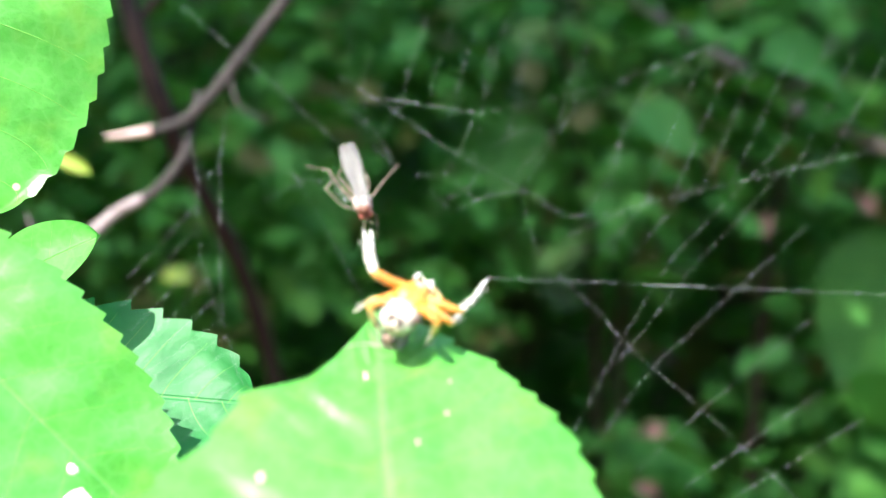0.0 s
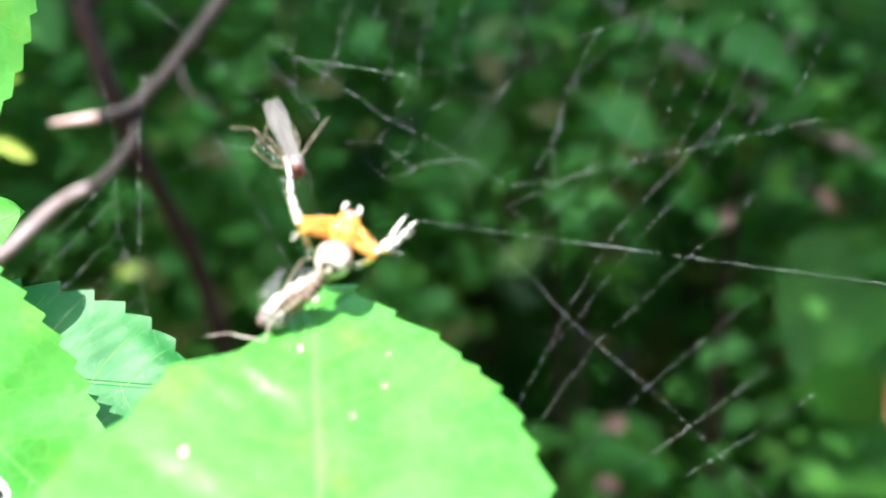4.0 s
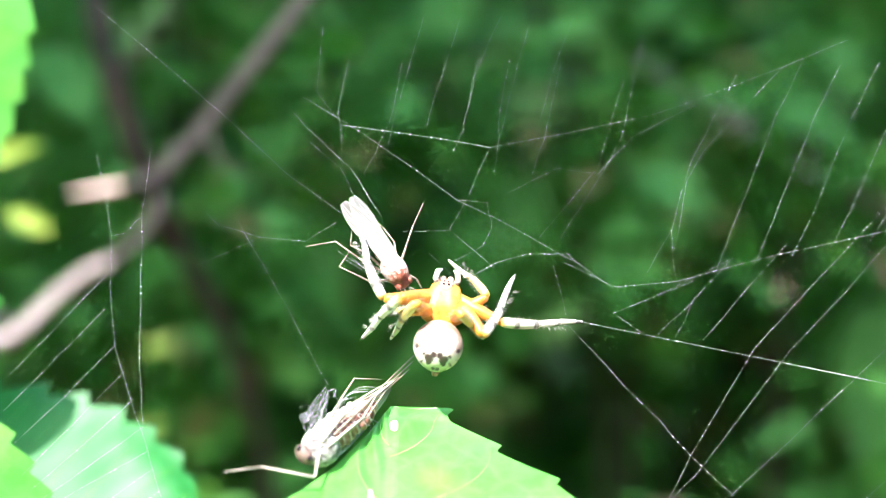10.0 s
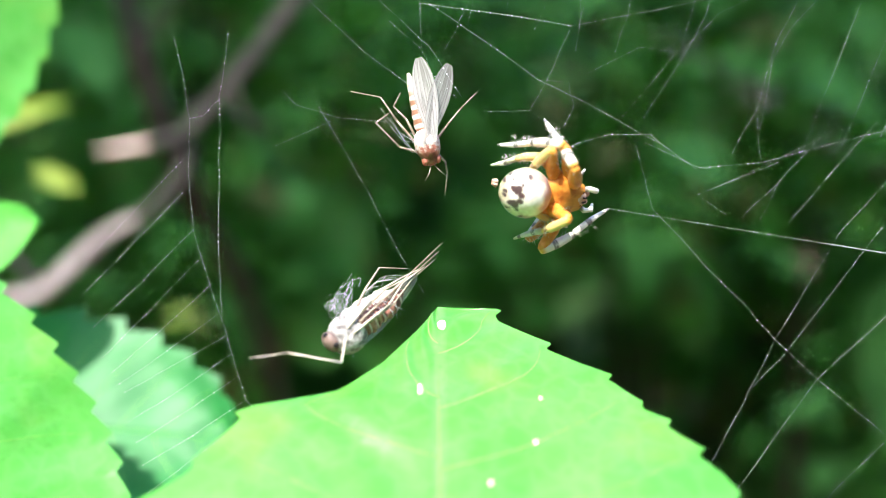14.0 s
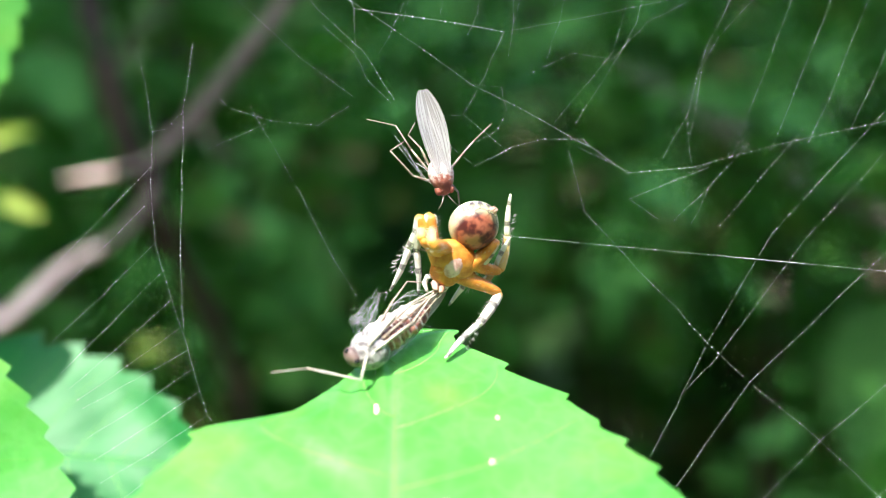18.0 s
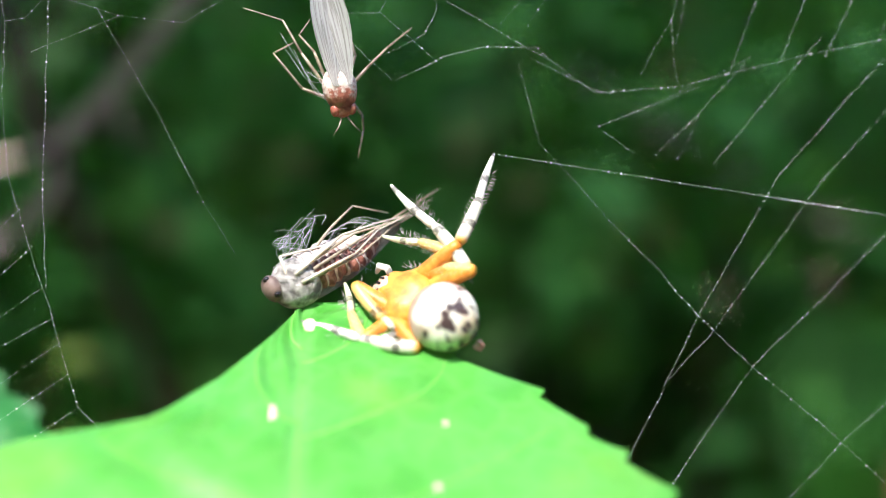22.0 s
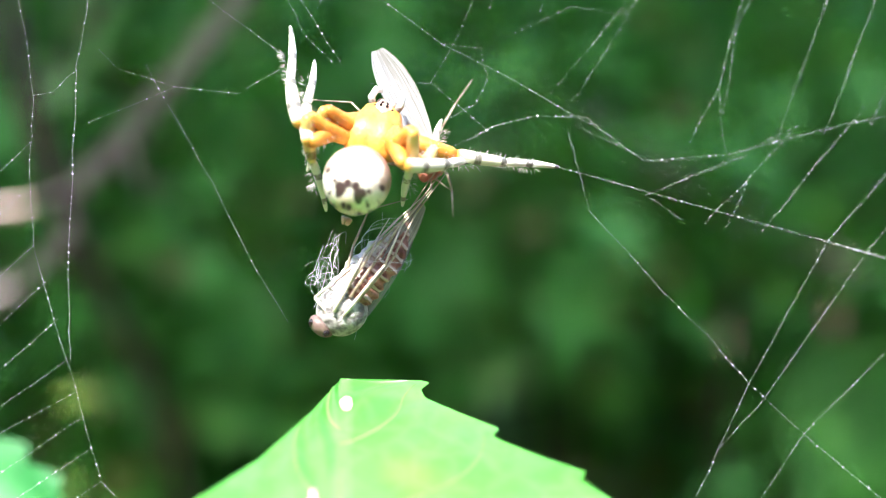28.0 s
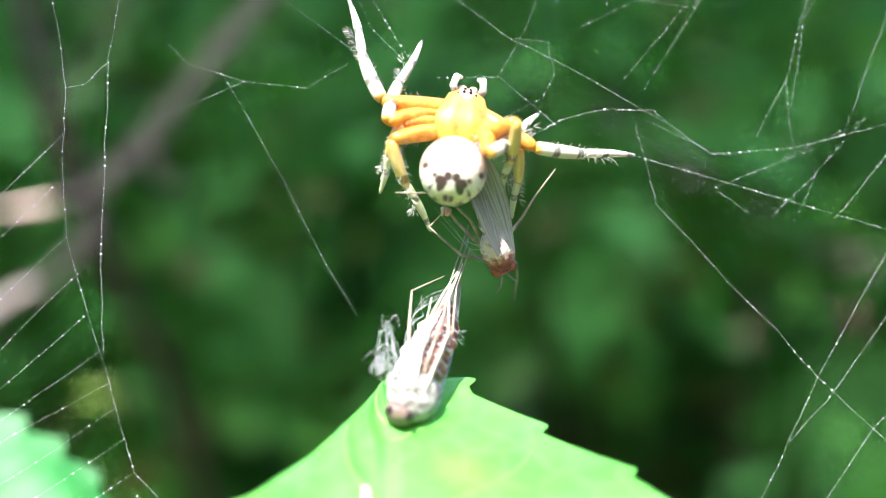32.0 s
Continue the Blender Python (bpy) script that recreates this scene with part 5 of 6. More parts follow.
# ---- what moves ----
SWAY = [
    (0, -2.6, -0.0),
    (5.5, -3.2, -0.0),
    (6, -2.9, -0.2),
    (6.5, -2.6, -0.2),
    (7, -2.9, 0.6),
    (7.5, -3.2, 0.2),
    (8, -3.5, -0.2),
    (8.5, -3.1, 0.0),
    (9, -3.0, -0.3),
    (9.5, -2.4, -1.0),
    (10, -2.3, -0.9),
    (10.5, -1.8, 0.1),
    (11, -1.0, 0.1),
    (11.5, -0.1, 0.2),
    (12, 0.3, -0.5),
    (12.5, 0.6, -0.6),
    (13, -0.0, -0.0),
    (13.5, 0.2, 0.3),
    (15.5, -0.7, 0.6),
    (16, -0.6, 0.3),
    (16.5, -1.8, 1.8),
    (17, -1.8, 1.7),
    (17.5, -2.6, 2.0),
    (18, -1.7, 1.6),
    (18.5, -1.4, 1.4),
    (19, -0.9, 2.2),
    (19.5, -0.9, 2.9),
    (20, -1.5, 2.7),
    (20.5, -2.5, 1.6),
    (21, -2.7, 1.6),
    (21.5, -2.7, 1.9),
    (22, -2.2, 1.8),
    (22.5, -2.1, 1.6),
    (23, -2.2, 1.6),
    (23.5, -2.1, 1.6),
    (24, -2.1, 1.9),
    (24.5, -1.9, 1.8),
    (25, -1.5, 1.4),
    (25.5, -1.6, 1.7),
    (27.5, -1.1, 3.1),
    (28, -1.3, 2.7),
    (28.5, -1.3, 3.1),
    (29, -0.4, 3.3),
    (29.5, -1.1, 4.0),
    (30, -0.5, 4.0),
    (30.5, -0.5, 4.2),
    (31, -0.0, 3.0),
    (31.5, 0.2, 2.9),
    (32, -0.1, 2.8),
]
EDGE_SWAY = [(t, x + 0.6, z + 1.5) for t, x, z in SWAY if t < 14] + [(15.5, 0, 1.2), (16, 0, 1.1), (18, 1.1, 2.2), (20, 2.8, 2.9), (21, 4.1, 3.5), (22.5, 2.9, 2.5), (24, 3.2, 3.0), (25.5, 3.2, 2.9), (27.5, 2.6, 3.3), (29, 2.6, 3.7), (30.5, 2.4, 3.5), (32, 1.8, 3.7)]
FLY_WAY = [
    (0, -1.0, 0.3, 3.0, -2.5, 0.3, 8.5),
    (1, -0.2, 0.3, 1.5, -2.0, 0.3, 7.1),
    (2, 0.3, 0.3, 1.9, -1.7, 0.3, 7.2),
    (3, -0.6, 0.3, 4.9, -2.4, 0.3, 10.2),
    (3.5, -2.2, 0.3, 4.6, -3.6, 0.3, 9.2),
    (5.5, 3.1, 0.3, 2.9, 0.5, 0.3, 8.7),
    (6, 3.6, 0.3, 2.7, 1.5, 0.3, 8.7),
    (7, 3.6, 0.3, 2.1, 0.7, 0.3, 7.7),
    (8, 3.1, 0.3, 2.9, 1.0, 0.3, 7.1),
    (9, 3.1, 0.3, 3.3, 0.9, 0.3, 6.8),
    (10, 3.8, 0.3, 3.0, 0.3, 0.3, 8.1),
    (11, 2.3, 0.3, 3.2, -0.3, 0.3, 8.1),
    (12, 1.2, 0.3, 3.2, -1.3, 0.3, 9.1),
    (13, 1.5, 0.3, 3.4, -0.6, 0.3, 9.5),
    (13.5, -0.1, 0.3, 4.0, -1.5, 0.3, 9.4),
    (15.5, 0.2, 0.3, 1.7, -1.6, 0.3, 8.2),
    (16, -0.1, 0.3, 1.6, -1.5, 0.3, 7.1),
    (16.5, 1.7, 0.3, 1.1, 1.1, 0.3, 6.8),
    (17, 2.3, 0.3, 0.6, 2.3, 0.3, 6.7),
    (17.5, 6.3, 0.3, 0.9, 5.3, 0.3, 7.1),
    (18, 5.6, 0.3, 1.4, 4.2, 0.3, 7.4),
    (19, 5.3, 0.3, 1.4, 3.1, 0.3, 7.8),
    (20, 5.4, 0.3, 2.7, 3.4, 0.3, 9.1),
    (20.5, 5.2, 0.3, 2.4, 4.2, 0.3, 8.7),
    (21, 5.2, 0.3, 2.6, 4.6, 0.3, 8.9),
    (22, 5.0, 0.3, 1.5, 3.9, 0.3, 7.6),
    (23, 6.4, 0.3, 2.6, 4.5, 0.3, 8.5),
    (24, 5.8, 0.3, 2.8, 4.5, 0.3, 9.2),
    (25, 4.3, 0.3, 2.5, 3.6, 0.3, 9.2),
    (25.5, 3.5, 0.3, 2.2, 3.0, 0.3, 9.1),
    (27.5, 5.8, 0.3, 3.1, 3.3, 0.3, 7.4),
    (28, 7.0, 0.3, 1.9, 4.5, 0.3, 7.4),
    (29, 5.3, 0.3, -0.3, 4.2, 0.3, 4.6),
    (30, 5.3, 0.3, -1.0, 3.8, 0.3, 2.8),
    (31, 5.8, 0.3, -0.8, 4.0, 0.3, 3.0),
    (32, 7.0, 0.3, -3.0, 5.5, 0.3, 1.2),
]
BUNDLE_WAY = [
    (0, 1.4, -4.0, -8.7, 3.9, 3.0, -6.4),
    (1, 0.6, -3.2, -10.0, 6.2, -3.0, -4.2),
    (2, -0.5, -3.2, -10.7, 5.6, -3.0, -5.5),
    (3, -1.1, -2.6, -7.2, 2.6, -0.3, -4.4),
    (3.5, -3.4, -3.8, -7.9, 0.1, -1.3, -5.0),
    (5.5, -0.4, -6.4, -10.2, 3.5, -1.1, -6.0),
    (6, -3.6, -6.4, -9.7, 1.8, -0.9, -5.5),
    (7, -4.0, -5.2, -9.6, 1.4, -0.5, -5.7),
    (8, -2.1, -5.3, -8.9, 1.9, -0.5, -4.6),
    (9, -2.1, -5.9, -9.3, 3.2, -0.5, -4.6),
    (10, -3.3, -5.8, -8.6, 2.2, -0.5, -4.2),
    (11, -4.2, -6.2, -9.9, 1.5, -0.5, -5.5),
    (12, -6.2, -6.2, -9.3, -0.5, -0.5, -4.8),
    (13, -5.6, -5.9, -9.6, -0.4, -0.5, -4.7),
    (13.5, -7.1, -4.7, -8.9, -1.6, -0.5, -4.6),
    (15.5, -6.4, -6.7, -10.8, -2.0, -0.5, -5.6),
    (16, -6.3, -6.9, -10.6, -2.9, -0.5, -5.3),
    (16.5, -5.4, -6.6, -11.9, -1.4, -0.5, -7.0),
    (17, -4.5, -6.5, -11.8, -0.4, -0.5, -5.7),
    (17.5, 1.1, -6.3, -11.9, 4.7, -0.5, -6.0),
    (18, -0.7, -4.5, -10.1, 4.6, -0.5, -5.9),
    (19, -0.9, -1.4, -8.3, 4.8, -0.5, -4.2),
    (20, 3.4, -1.2, -8.7, 8.0, -0.5, -2.3),
    (20.5, 3.7, -1.4, -7.6, 8.4, 1.9, -2.0),
    (21, 4.5, 0.0, -6.5, 8.5, 1.9, -1.3),
    (22, 1.0, -1.8, -8.3, 7.4, 1.9, -4.3),
    (22.5, 3.1, -0.6, -7.0, 7.6, 1.9, -2.3),
    (23, 5.1, 1.1, -5.6, 8.2, 1.9, -0.9),
    (24, 4.4, 1.3, -5.7, 5.5, 1.9, -1.5),
    (24.5, 3.9, 0.5, -6.3, 4.3, 1.9, -1.1),
    (25, 3.4, -1.2, -7.2, 3.8, 1.9, -2.4),
    (25.5, 4.3, -0.8, -7.2, 2.8, 1.9, -2.2),
    (27.5, -0.7, -0.5, -6.6, 3.1, -0.5, -1.4),
    (28, 0.9, -0.5, -6.8, 5.9, -0.5, 0.0),
    (29, 2.4, -1.4, -9.4, 4.4, -0.5, -1.8),
    (30, 1.6, -2.1, -10.5, 3.0, -0.5, -1.9),
    (31, 2.9, -2.7, -9.9, 3.6, -0.5, -2.3),
    (32, 1.3, -4.8, -11.6, 4.4, -0.5, -4.1),
]
STANCES = []


def stance(t, *values):
    """The spider at t, in mm on the web: front body (x, y, z) and abdomen, roll, then the eight foot holds, four to each side."""
    STANCES.append((t, *values))


def spider_ways():
    stance(0, 3.65, -5, -4.26, 1.97, -7.13, -6.6, 0, -1.3, -0.4, 1.9, -0.6, -0.4, 1.9, -3.6, -0.4, -6.7, 1.4, -3.4, -9.6, 11.1, -0.4, -2.9, 8.3, -0.4, -6.4, 4.5, -0.4, -2.8, 4.7, -3.2, -9.3)
    stance(1, 5.41, -5, -5.23, 4.12, -7.44, -6.94, 0, -0.5, -0.4, 0.2, 1.1, -0.4, 1, 0.2, -0.4, -5.6, 1.3, -2.2, -8.6, 6, -0.4, -3.7, 10, -0.4, -4.6, 7.6, -1.7, -8.2, 6.2, -3.2, -9.5)
    stance(2, 5.98, -5, -4.52, 4.65, -6.57, -6.26, 0, 0, -0.4, 0.1, 0.8, -0.4, 1, 0.6, -0.4, -6, 1.4, -2.2, -8.7, 9.1, -0.4, -4.9, 13.5, -0.4, -4.6, 10.1, -1.7, -8.3, 6.3, -2.5, -8.9)
    stance(3, 4.87, -3.5, -1.87, 3.81, -4.1, -3.78, 0, -0.5, -0.4, 4.3, 0, -0.4, 3.9, -0.1, -0.4, -2.9, 1.8, -0.4, -5, 6.7, -0.4, -0.1, 12.4, -0.4, -0.6, 5.9, -0.4, -5.6, 3.1, -0.4, -5.6)
    stance(3.5, 2.93, -3.5, -1.41, 2.17, -4.1, -3.31, 0, -2.2, -0.4, 4.9, -2, -0.4, 4.4, -2.9, -0.4, -2.1, 0.4, -0.4, -4.3, 6.9, -0.4, 0.4, 10.1, -0.4, -0.8, 9.3, -0.4, -3.8, 2.5, -0.4, -5.3)
    stance(5.5, 5.57, -2, 0.58, 5.01, -2.6, -1.69, 0, -1.1, -0.4, 7.1, -1.1, -0.4, 2.6, 2.4, -0.4, -1.6, 2.8, -0.4, -3.1, 16.2, -0.4, 0.2, 10.4, -0.4, 1.8, 7.7, -0.4, -1.5, 7.3, -0.4, -2.1)
    stance(6, 5.42, -2, 1.83, 5.45, -2.6, -0.96, 0, -1.4, -0.4, 7.4, 0.4, -0.4, 3.4, 1.7, -0.4, 2.2, 2.7, -0.4, -1.6, 16.2, -0.4, 0.9, 10.8, -0.4, 4.5, 6.9, -0.4, 3.8, 8.5, -0.4, -0.4)
    stance(7, 5.84, -2, 2.06, 4.9, -2.6, -0.67, 0, -1, -0.4, 8, 0.6, -0.4, 5.5, 1.4, -0.4, 0.1, 1.8, -0.4, 0.7, 16.5, -0.4, 1.2, 10.4, -0.4, 5.6, 8, -0.4, 0.7, 8, -0.4, -1.5)
    stance(8, 5.49, -2, 2.88, 5.42, -2.6, 0.23, 0, 0.1, -0.4, 7.9, 0.9, -0.4, 6.3, 2.1, -0.4, 0.4, 3.5, -0.4, 1.1, 16.7, -0.4, 1.2, 10.2, -0.4, 3.3, 8.4, -0.4, -0.2, 9.6, -0.4, 1)
    stance(9, 5.69, -2, 2.69, 5.99, -2.6, 0.06, 0, -0.4, -0.4, 8.1, 1.6, -0.4, 4.3, 2.4, -0.4, 0.6, 3.2, -0.4, 1.1, 16.8, -0.4, 1, 12.3, -0.4, 4.3, 6.8, -0.4, 5.7, 9.1, -0.4, 1)
    stance(9.5, 5.59, -2, 2.39, 5.72, -2.6, -0.34, 0, -1.3, -0.4, 7.8, 1.7, -0.4, 3.2, 2.5, -0.4, 3.2, 2.9, -0.4, -0.5, 16.1, -0.4, 0.3, 8.4, -0.4, 8, 6.2, -0.4, 5.2, 8.6, -0.4, -0.1)
    stance(10, 6.39, -2, 1.91, 5.99, -2.6, -1, 0, 0.1, -0.4, 8.1, 0.5, -0.4, -0.6, 2.2, -0.4, 1.6, 2.6, -0.4, -0.6, 16.4, -0.4, 0.6, 11.6, -0.4, 4, 6.8, -0.4, 5.1, 9.3, -0.4, -0.6)
    stance(11, 6.05, -2, 4.34, 4.06, -2.6, 2.17, 0, 8.6, -0.4, 10.5, -0.1, -0.4, 8.8, 0.1, -0.4, 6.6, 2.3, -0.4, 0, 9.2, -0.4, 6.2, 11.1, -0.4, 4.5, 16.9, -0.4, 1.1, 6.6, -0.4, 0.6)
    stance(11.5, 6.71, -2, 3.69, 3.92, -2.6, 2.62, 0, 4.7, -0.4, 8.9, 1.7, -0.4, 5.7, 0.9, -0.4, 2.9, 2.5, -0.4, -0.3, 7.9, -0.4, 5.7, 11.3, -0.4, 2.9, 16.5, -0.4, 1.1, 6.9, -0.4, -0.3)
    stance(12, 8.23, -2, 4.76, 5.64, -2.6, 5.32, 0, 10.6, -0.4, 9.4, 4.9, -0.4, 7, 4.3, -0.4, 8.2, 3.5, -0.4, 3.4, 14, -0.4, 4.6, 14.8, -0.4, 1.1, 6, -0.4, 0.6, 4.5, -0.4, 2)
    stance(12.5, 8.48, -2, 3.67, 5.5, -2.6, 4.04, 0, 9.7, -0.4, 10.7, 5.1, -0.4, 6.9, 2.7, -0.4, 6.1, 1.9, -0.4, 3.7, 13.9, -0.4, 4.9, 17.3, -0.4, 0.9, 5.9, -0.4, 0.3, 3.5, -0.4, 2.1)
    stance(13, 9.78, -2, 2.07, 6.99, -2.6, 3.51, 0, 9.4, -0.4, 8.4, 5.1, -0.4, 5.2, 2.4, -0.4, 4.8, 3, -0.4, 3.6, 13.8, -0.4, 3.6, 18.4, -0.4, 0.9, 11.8, -0.4, 0.2, 6.6, -0.4, -0.2)
    stance(13.5, 10.47, -2, 1.47, 7.29, -2.6, 2.21, 0, 9.9, -0.4, 7.3, 5.1, -0.4, 4.5, 3.1, -0.4, 3.3, 3.5, -0.4, 1.7, 14.3, -0.4, 2.9, 16.7, -0.4, 0.2, 11.9, -0.4, -1.4, 6.7, -0.4, -1.4)
    stance(15.5, 4.33, -2, 0.09, 6.72, -2.6, -1.41, 150, 1.9, -0.4, 4.5, 3.1, -0.4, 5.7, 7.1, -0.4, 3.5, 12.5, -0.4, 0, -0.9, -0.4, 1.4, -0.3, -0.4, 0.2, 2.1, -0.4, 0.2, 2.9, -0.4, -3.4)
    stance(16, 4, -2, 2.07, 6.86, -2.6, 1.77, 170, 2.3, -0.4, 7.2, 6.8, -0.4, 6.6, 5.8, -0.4, 6.4, 1.9, -0.4, 4, -1.3, -0.4, -2, -1.7, -0.4, -3.1, 4.7, -0.4, -0.3, 11.4, -0.4, 1.3)
    stance(16.5, 3.17, -2, 1.34, 6.29, -2.6, 1.69, 175, 1.8, -0.4, 4.7, 7, -0.4, 6.7, 9, -0.4, 7.1, 10.6, -0.4, 6.9, 0.6, -0.4, -1.8, -1.5, -0.4, -2.2, 4.2, -0.4, -2.6, 9.8, -0.4, 1.1)
    stance(17, 2.89, -2, -1.71, 5.04, -2.6, 0.21, 180, -2.5, -0.4, -6.1, -1.5, -0.4, -4.7, 2.3, -0.4, 3.6, 6.5, -0.4, 3.9, 4.3, -0.4, -7.7, 1.1, -0.4, -5.1, 7.5, -0.4, -3.2, 10.3, -0.4, 2.2)
    stance(17.5, 5.9, -2, -2.79, 5.96, -2.6, -0.38, 180, 1.4, -1.6, -9.1, 0.7, -0.4, -6.4, 3.1, -0.4, -0.4, 4.1, -0.4, 2.4, 5.3, -1.6, -9.1, 8.3, -0.4, -6.8, 8.9, -0.4, -1.6, 10, -0.4, 1.3)
    stance(18, 5.94, -2, -3.38, 7.67, -2.6, -0.79, 150, 1.6, -0.4, -5.3, 3.6, -0.4, -5.5, 4.2, -0.4, -0, 4.8, -0.4, -0, 5.5, -3.1, -9.9, 6, -0.4, -5.9, 10.2, -0.4, -1.5, 10.2, -0.4, 1.5)
    stance(18.5, 5.17, -2, -1.64, 7.28, -2.6, 0.09, 155, 0.8, -0.4, -3.8, 2.4, -0.4, -3.8, 3.8, -0.4, 1, 4.4, -0.4, 1, 4.8, -0.6, -7.7, 5.6, -0.4, -5, 9.2, -0.4, -0.6, 9.8, -0.4, 2.4)
    stance(19, 5.54, -2, -4.65, 7.63, -2.6, -2.84, 160, 2.4, -0.4, -3.6, 3.4, -0.4, -2.4, 4.6, -0.4, -0.2, 5.8, -0.4, -0.2, 4.8, -1.4, -9.1, 6.2, -0.4, -8, 8.6, -0.4, -6.4, 9.7, -0.4, 0.8)
    stance(19.5, 6.82, -2, -5.72, 7.93, -2.6, -4.58, 110, 3.4, -0.4, -4.9, 4.6, -0.4, -3.7, 5.8, -0.4, -1.7, 7, -0.4, -1.2, 4.9, -2.1, -10.4, 6.9, -0.6, -9.2, 10.2, -0.4, -6.9, 10.2, -0.4, 0)
    stance(20, 8.62, -2, -5.78, 9.14, -2.6, -7.92, 40, 6, -0.4, -4.7, 5.2, -0.4, -7.1, 4.9, -3.5, -11.3, 5.4, -3.3, -11.1, 10, -0.4, 0.5, 12.6, -0.4, 0.3, 11.8, -0.4, -6.9, 10.8, -0.4, -5.1)
    stance(20.5, 7.97, -2.68, -8.52, 9.8, -5.13, -9.95, 0, -1.3, -0.6, -7.8, 2.4, -2, -8.9, 5.2, -4.8, -11, 7.4, -5.4, -11.5, 7.1, -0.4, -3.9, 12.7, -0.4, -0.4, 8.7, -0.4, -2.7, 6.2, -0.4, -6.9)
    stance(21, 7.96, -2, -7.75, 9.82, -4.33, -9.32, 0, 1.1, -2.1, -9, 4.1, -0.4, -7.4, 6.1, -4.2, -10.6, 5.7, -2.6, -9.4, 8.4, -0.4, -3.3, 12.8, -0.4, -0.6, 10, -0.4, -4.3, 5.8, -0.4, -6.4)
    stance(22, 8.11, -2, -8.05, 9.99, -3.66, -9.16, 0, 2.7, -2.1, -9.3, 5.9, -4, -10.7, 5, -0.4, -7.3, 8.7, -3.6, -10.4, 7.5, -0.4, -2.1, 13, -0.4, -0.4, 7, -0.4, -4.8, 7.3, -0.4, -7)
    stance(22.5, 7.75, -2, -6.46, 9.26, -3.41, -8.72, 0, 3, -0.4, -4.4, 3, -0.5, -7.8, 4.8, -0.8, -8, 5.7, -2.6, -9.4, 7.5, -0.4, -1.4, 12.9, -0.4, 0.1, 7.8, -0.4, -3, 7.8, -0.4, -5.7)
    stance(23, 6.06, -2, -5.64, 7.35, -2.6, -7.84, 0, 3.1, -0.4, -3.8, 1.9, -0.4, -6.3, 4.4, -0.4, -7.4, 5, -1.8, -8.8, 7.1, -0.4, -0.7, 13.3, -0.4, 0.5, 7.9, -0.4, -2, 8.4, -0.4, -4)
    stance(23.5, 5.11, -2, -5.37, 6.25, -2.6, -7.53, 0, 2.2, -0.4, -2.7, 1.4, -0.4, -4.9, 3.2, -0.4, -6.8, 4, -0.7, -7.9, 5.8, -0.4, -0.5, 12.3, -0.4, 0.4, 6.6, -0.4, -1.7, 7.2, -0.4, -4.4)
    stance(24, 4.45, -2, -4.3, 5.69, -2.6, -6.64, 0, 2.8, -0.4, -1, 1.9, -0.4, -2.2, 2.6, -0.4, -4.5, 3.7, -0.6, -8.1, 5.7, -0.4, -1, 12.8, -0.4, 0.7, 6.1, -0.4, -1.3, 8.2, -0.4, -4.4)
    stance(24.5, 3.95, -2, -2.68, 3.64, -2.6, -5.22, 0, -0, -0.4, 2.7, 1, -0.4, 0.7, 0.8, -0.4, -3.1, 2.2, -0.4, -6.3, 5.2, -0.4, 0.2, 12.2, -0.4, 0.7, 6.3, -0.4, -3.7, 5.5, -0.4, -6.3)
    stance(25, 3.82, -2, -0.79, 3.43, -2.6, -3.46, 0, -0.8, -0.4, 5.2, 1, -0.4, 3.1, 0.3, -0.4, -0.3, 1.9, -0.4, -4.6, 5.3, -0.4, 1.9, 13.3, -0.4, 1.3, 6.6, -0.4, -2.4, 5.7, -0.4, -5.3)
    stance(25.5, 3.44, -2, -0.23, 2.4, -2.6, -2.87, 0, -1, -0.4, 4.8, 0.2, -0.4, 3, -0.4, -0.4, -0.5, 0.8, -0.4, -3.2, 6.9, -0.4, 4.9, 12.5, -0.4, 1.3, 5.4, -0.4, -2.6, 4.6, -0.4, -4.6)
    stance(27.5, 4.84, -2, 2.62, 3.88, -2.6, -0, 0, 0.7, -0.4, 9.7, 1.5, -0.4, 5.1, 0.3, -0.4, 1.5, 1, -0.4, 0.2, 10.1, -0.4, 3, 13.8, -0.4, 2.7, 7.9, -0.4, 3.9, 6.3, -0.4, -1.8)
    stance(28, 3.79, -2, 3.96, 2.92, -2.6, 1.4, 0, -0.8, -0.4, 10, 0.5, -0.4, 8.2, 0.2, -0.4, 2.2, 1.2, -0.4, 0.1, 10.1, -0.4, 3.1, 13.8, -0.4, 2.6, 7.4, -0.4, 5.1, 5.3, -0.4, 0.4)
    stance(29, 3.74, -2, 3.8, 3.13, -2.6, 1.07, 0, -0.7, -0.4, 9.6, 0.5, -0.4, 8.3, 0.1, -0.4, 4.4, 2.9, -0.4, -2.6, 13.9, -0.4, 3, 12, -0.4, 2.7, 6.8, -0.4, 0.5, 6.5, -0.4, 0.5)
    stance(30, 2.9, -2, 4.12, 2.96, -2.6, 0.92, 0, -0.7, -0.4, 8.8, 1, -0.4, 7.6, -1, -0.4, 2.6, 1.9, -0.4, -2.8, 13.3, -0.4, 3.4, 8.7, -0.4, 2.5, 6.2, -0.4, 2.4, 5.9, -0.4, -0.1)
    stance(31, 3.35, -2, 4.16, 3.15, -2.6, 1.06, 0, -1.2, -0.4, 10.3, 0.2, -0.4, 8.9, 0.9, -0.4, 2.8, 3.2, -0.4, -3.1, 13.2, -0.4, 3.3, 9.7, -0.4, 6, 6.4, -0.4, 0.7, 6.6, -0.4, -0.1)
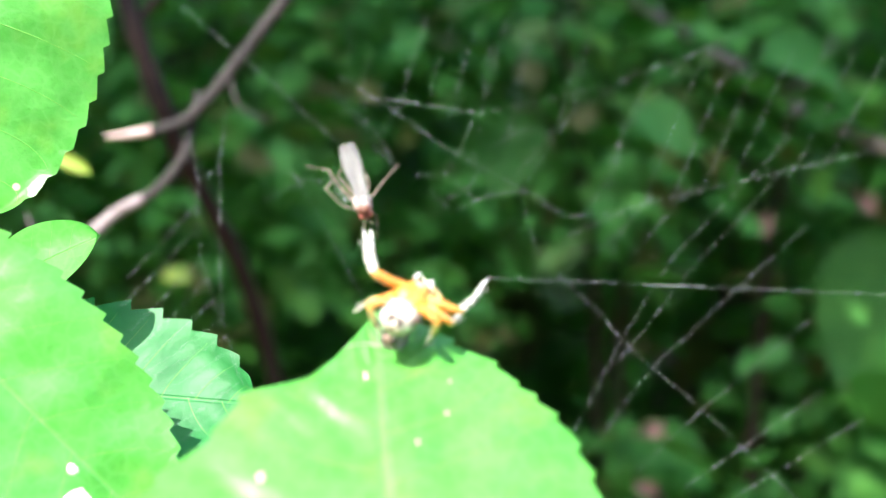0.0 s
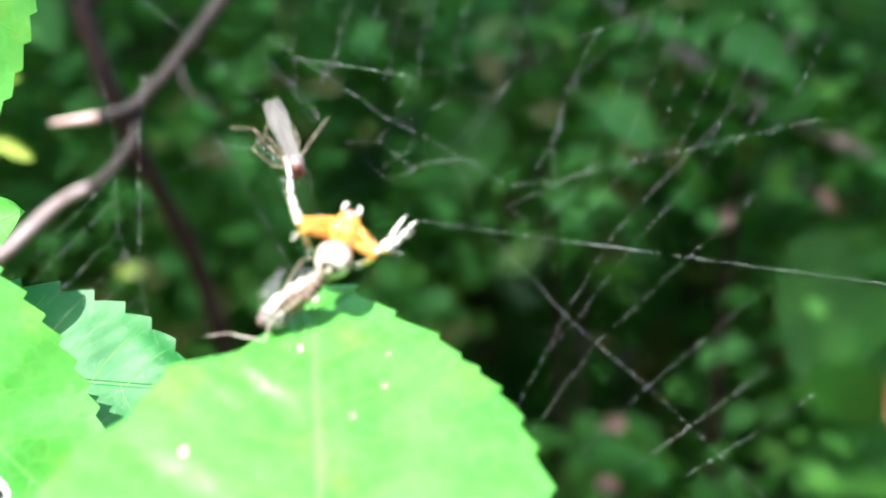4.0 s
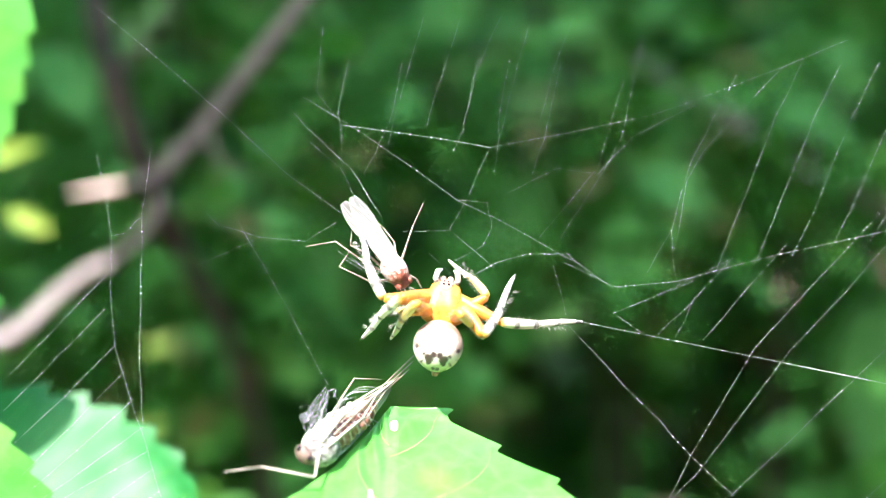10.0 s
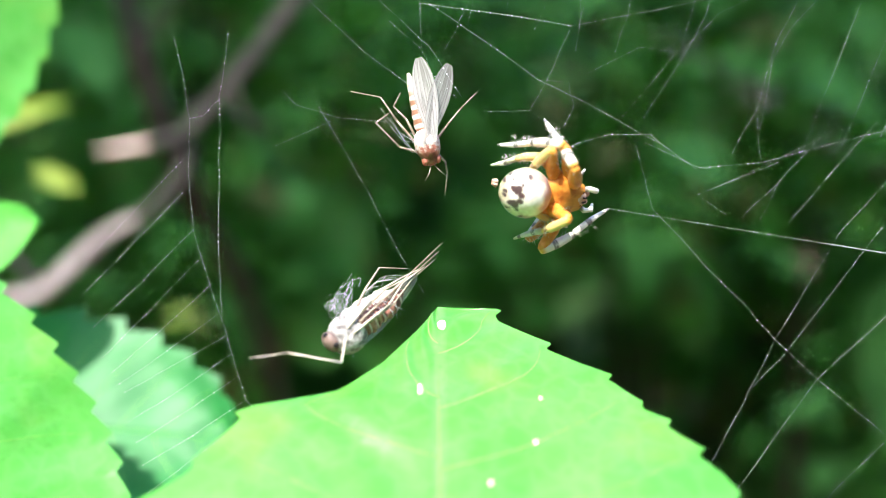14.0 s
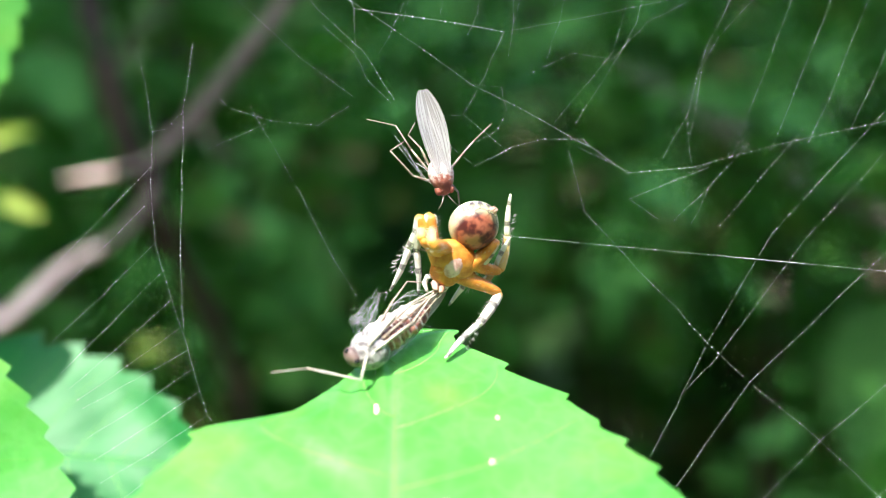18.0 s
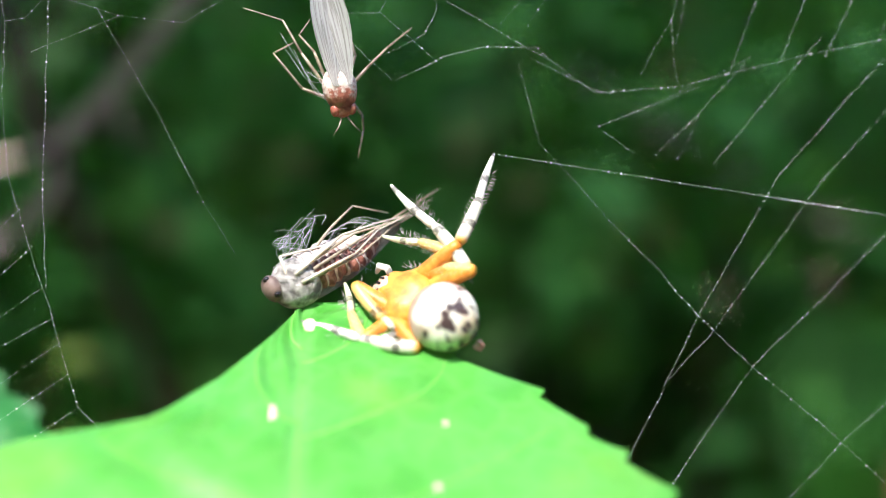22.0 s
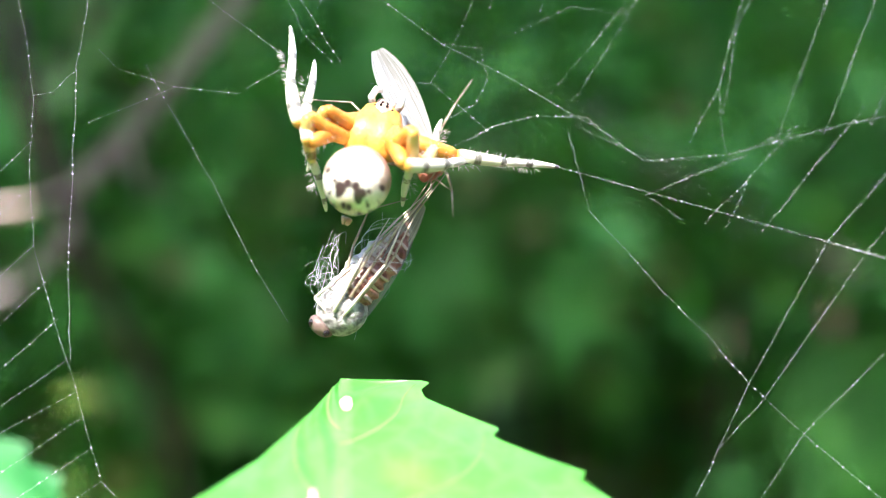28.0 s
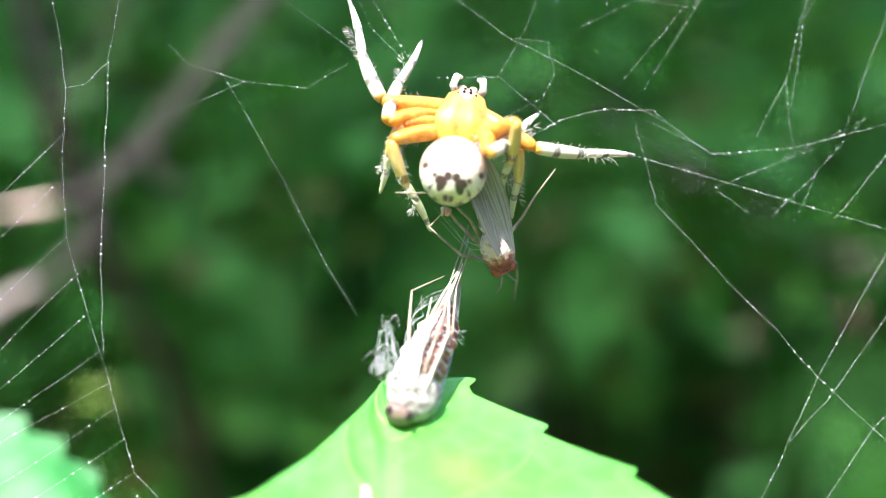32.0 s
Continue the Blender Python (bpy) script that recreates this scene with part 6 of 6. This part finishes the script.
    stance(32, 4.67, -2, 4.3, 4.04, -2.6, 1.04, 0, -1.3, -0.4, 11.1, 2.6, -0.4, 9, 0.4, -0.4, 0.7, 3.1, -0.4, -1.3, 14.2, -0.4, 2.9, 9, -0.4, 5.1, 7.5, -0.4, -0.6, 6.7, -0.4, 0.2)


def between(rows, t):
    """Values at t, eased between rows."""
    ts = [r[0] for r in rows]
    i = max(0, min(len(ts) - 2, next((k for k in range(len(ts) - 1) if t <= ts[k + 1]), len(ts) - 2)))
    f = (t - ts[i]) / (ts[i + 1] - ts[i])
    return np.array(rows[i][1:]) * (1 - f) + np.array(rows[i + 1][1:]) * f


def sway(t):
    x, z = between(SWAY, t)
    return Vector((x, 0, z))


def body_pose(t):
    cx, cy, cz, ax, ay, az, roll = between(STANCES, t)[:7]
    c, a = Vector((cx, cy, cz)), Vector((ax, ay, az))
    turn = Matrix.Rotation(radians(roll), 4, "Y")
    m = aim((c + sway(t)) * MM, c - a, (0, -1, 0.25)) @ turn
    return m


def carried_pose(rows, t, length, up):
    hx, hy, hz, kx, ky, kz = between(rows, t)
    h, k = Vector((hx, hy, hz)), Vector((kx, ky, kz))
    flat = (h - k).length
    if flat < length:
        k.y -= math.sqrt(length * length - flat * flat) * 0.6
    mid = (h + k) / 2 + sway(t)
    return aim(mid * MM, h - k, up)


def held_foot(t):
    """The foot hold furthest out on the open side, in web space."""
    v = between(STANCES, t)
    return max((Vector(v[o:o + 3]) for o in range(7, 31, 3)), key=lambda p: p.x)


def motions():
    walk(focus, [(0, pose(0.003, 0.022, 0)), (3.5, pose(0.003, 0.022, 0)), (5.5, pose(0.003, -0.0006, 0)), (32, pose(0.003, -0.0006, 0))])
    spider_ways()
    step = [i * 0.2 for i in range(161)]
    walk(web, [(t, pose(x * MM, 0, z * MM)) for t, x, z in SWAY])
    walk(web_edge, [(t, pose(x * MM, 0, z * MM)) for t, x, z in EDGE_SWAY])
    walk(signal, [(t, aim(held_foot(t) * MM, Vector((40, 0, -4.2)) - held_foot(t), (0, -1, 0))) for t in step])
    walk(main_leaf, [(0, Matrix.Translation(Vector((-3.29, -0.38, 0.13)) * MM) @ LEAF_TURN), (2, Matrix.Translation(Vector((-3.44, 0.13, -0.33)) * MM) @ LEAF_TURN), (3, Matrix.Translation(Vector((-3.74, 0.66, 0.35)) * MM) @ LEAF_TURN), (3.5, Matrix.Translation(Vector((-3.74, 0.66, 0.35)) * MM) @ LEAF_TURN), (5.5, LEAF_REST), (20.5, LEAF_REST)] + [(t, Matrix.Translation((x * MM, y * MM, z * MM)) @ LEAF_REST) for t, x, y, z in ((21.5, 0.3, -0.6, -0.2), (22.5, 0.6, -1.3, 0.0), (25.5, 0.5, -1.3, 0.2), (28, 0.5, -1.3, 0.4), (30, 0.45, -1.3, 0.25), (32, 0.5, -1.3, 0.35))])
    for w, sx in fly_wings:
        walk(w, [(0, wing_pose(sx, 9)), (6, wing_pose(sx, 9)), (10.5, wing_pose(sx, 9)), (12, wing_pose(sx, 16, -20)), (13.5, wing_pose(sx, 16, -20)), (16, wing_pose(sx, 9, -6)), (17.5, wing_pose(sx, 4)), (32, wing_pose(sx, 4))])
    walk(prey, [(t, carried_pose(FLY_WAY, t, 5.4, (0.15, -1, 0.2))) for t in step])
    walk(bundle, [(t, carried_pose(BUNDLE_WAY, t, 8.0, (0.1, -1, 0.2))) for t in step])
    walk(trailing[0], [(0, leg_swing(0)), (19, leg_swing(0)), (20.5, leg_swing(-70)), (22, leg_swing(-140)), (32, leg_swing(-140))])
    bodies = [(t, body_pose(t)) for t in step]
    walk(spider, bodies)
    for i, side, femur, tibia, hip in legs:
        k = LEG_SIZE[i]
        a, b = FEMUR * k, (TIBIA + TARSUS) * k * 0.985
        upper, lower = [], []
        for t, m in bodies:
            v = between(STANCES, t)
            o = 7 + 3 * (i + (4 if side > 0 else 0))
            foot = m.inverted() @ ((Vector(v[o:o + 3]) + sway(t)) * MM) / MM
            reach = foot - hip
            d = min(max(reach.length, abs(a - b) + 0.35), (a + b) * 0.985)
            way = reach.normalized()
            pole = Vector((side * 1.1, (-0.75, -0.55, -0.4, -0.5)[i], 0.45))
            pole = (pole - way * pole.dot(way)).normalized()
            cosine = (a * a + d * d - b * b) / (2 * a * d)
            sine = math.sqrt(max(0, 1 - cosine * cosine))
            knee = hip + way * a * cosine + pole * a * sine
            end = hip + way * d
            upper.append((t, aim(hip * MM, knee - hip, pole)))
            lower.append((t, aim(knee * MM, end - knee, pole) @ pose(0, 0, 0, 4.5, 0, 0)))
        walk(femur, upper)
        walk(tibia, lower)


LEAF_REST = main_leaf.matrix_basis.copy()
LEAF_TIP = Vector((0.3, 0.6, -6)) * MM
LEAF_TURN = Matrix.Translation(LEAF_TIP) @ Matrix.Rotation(radians(7.04), 4, (0.378, 0.057, 0.924)) @ Matrix.Translation(-LEAF_TIP) @ LEAF_REST
motions()
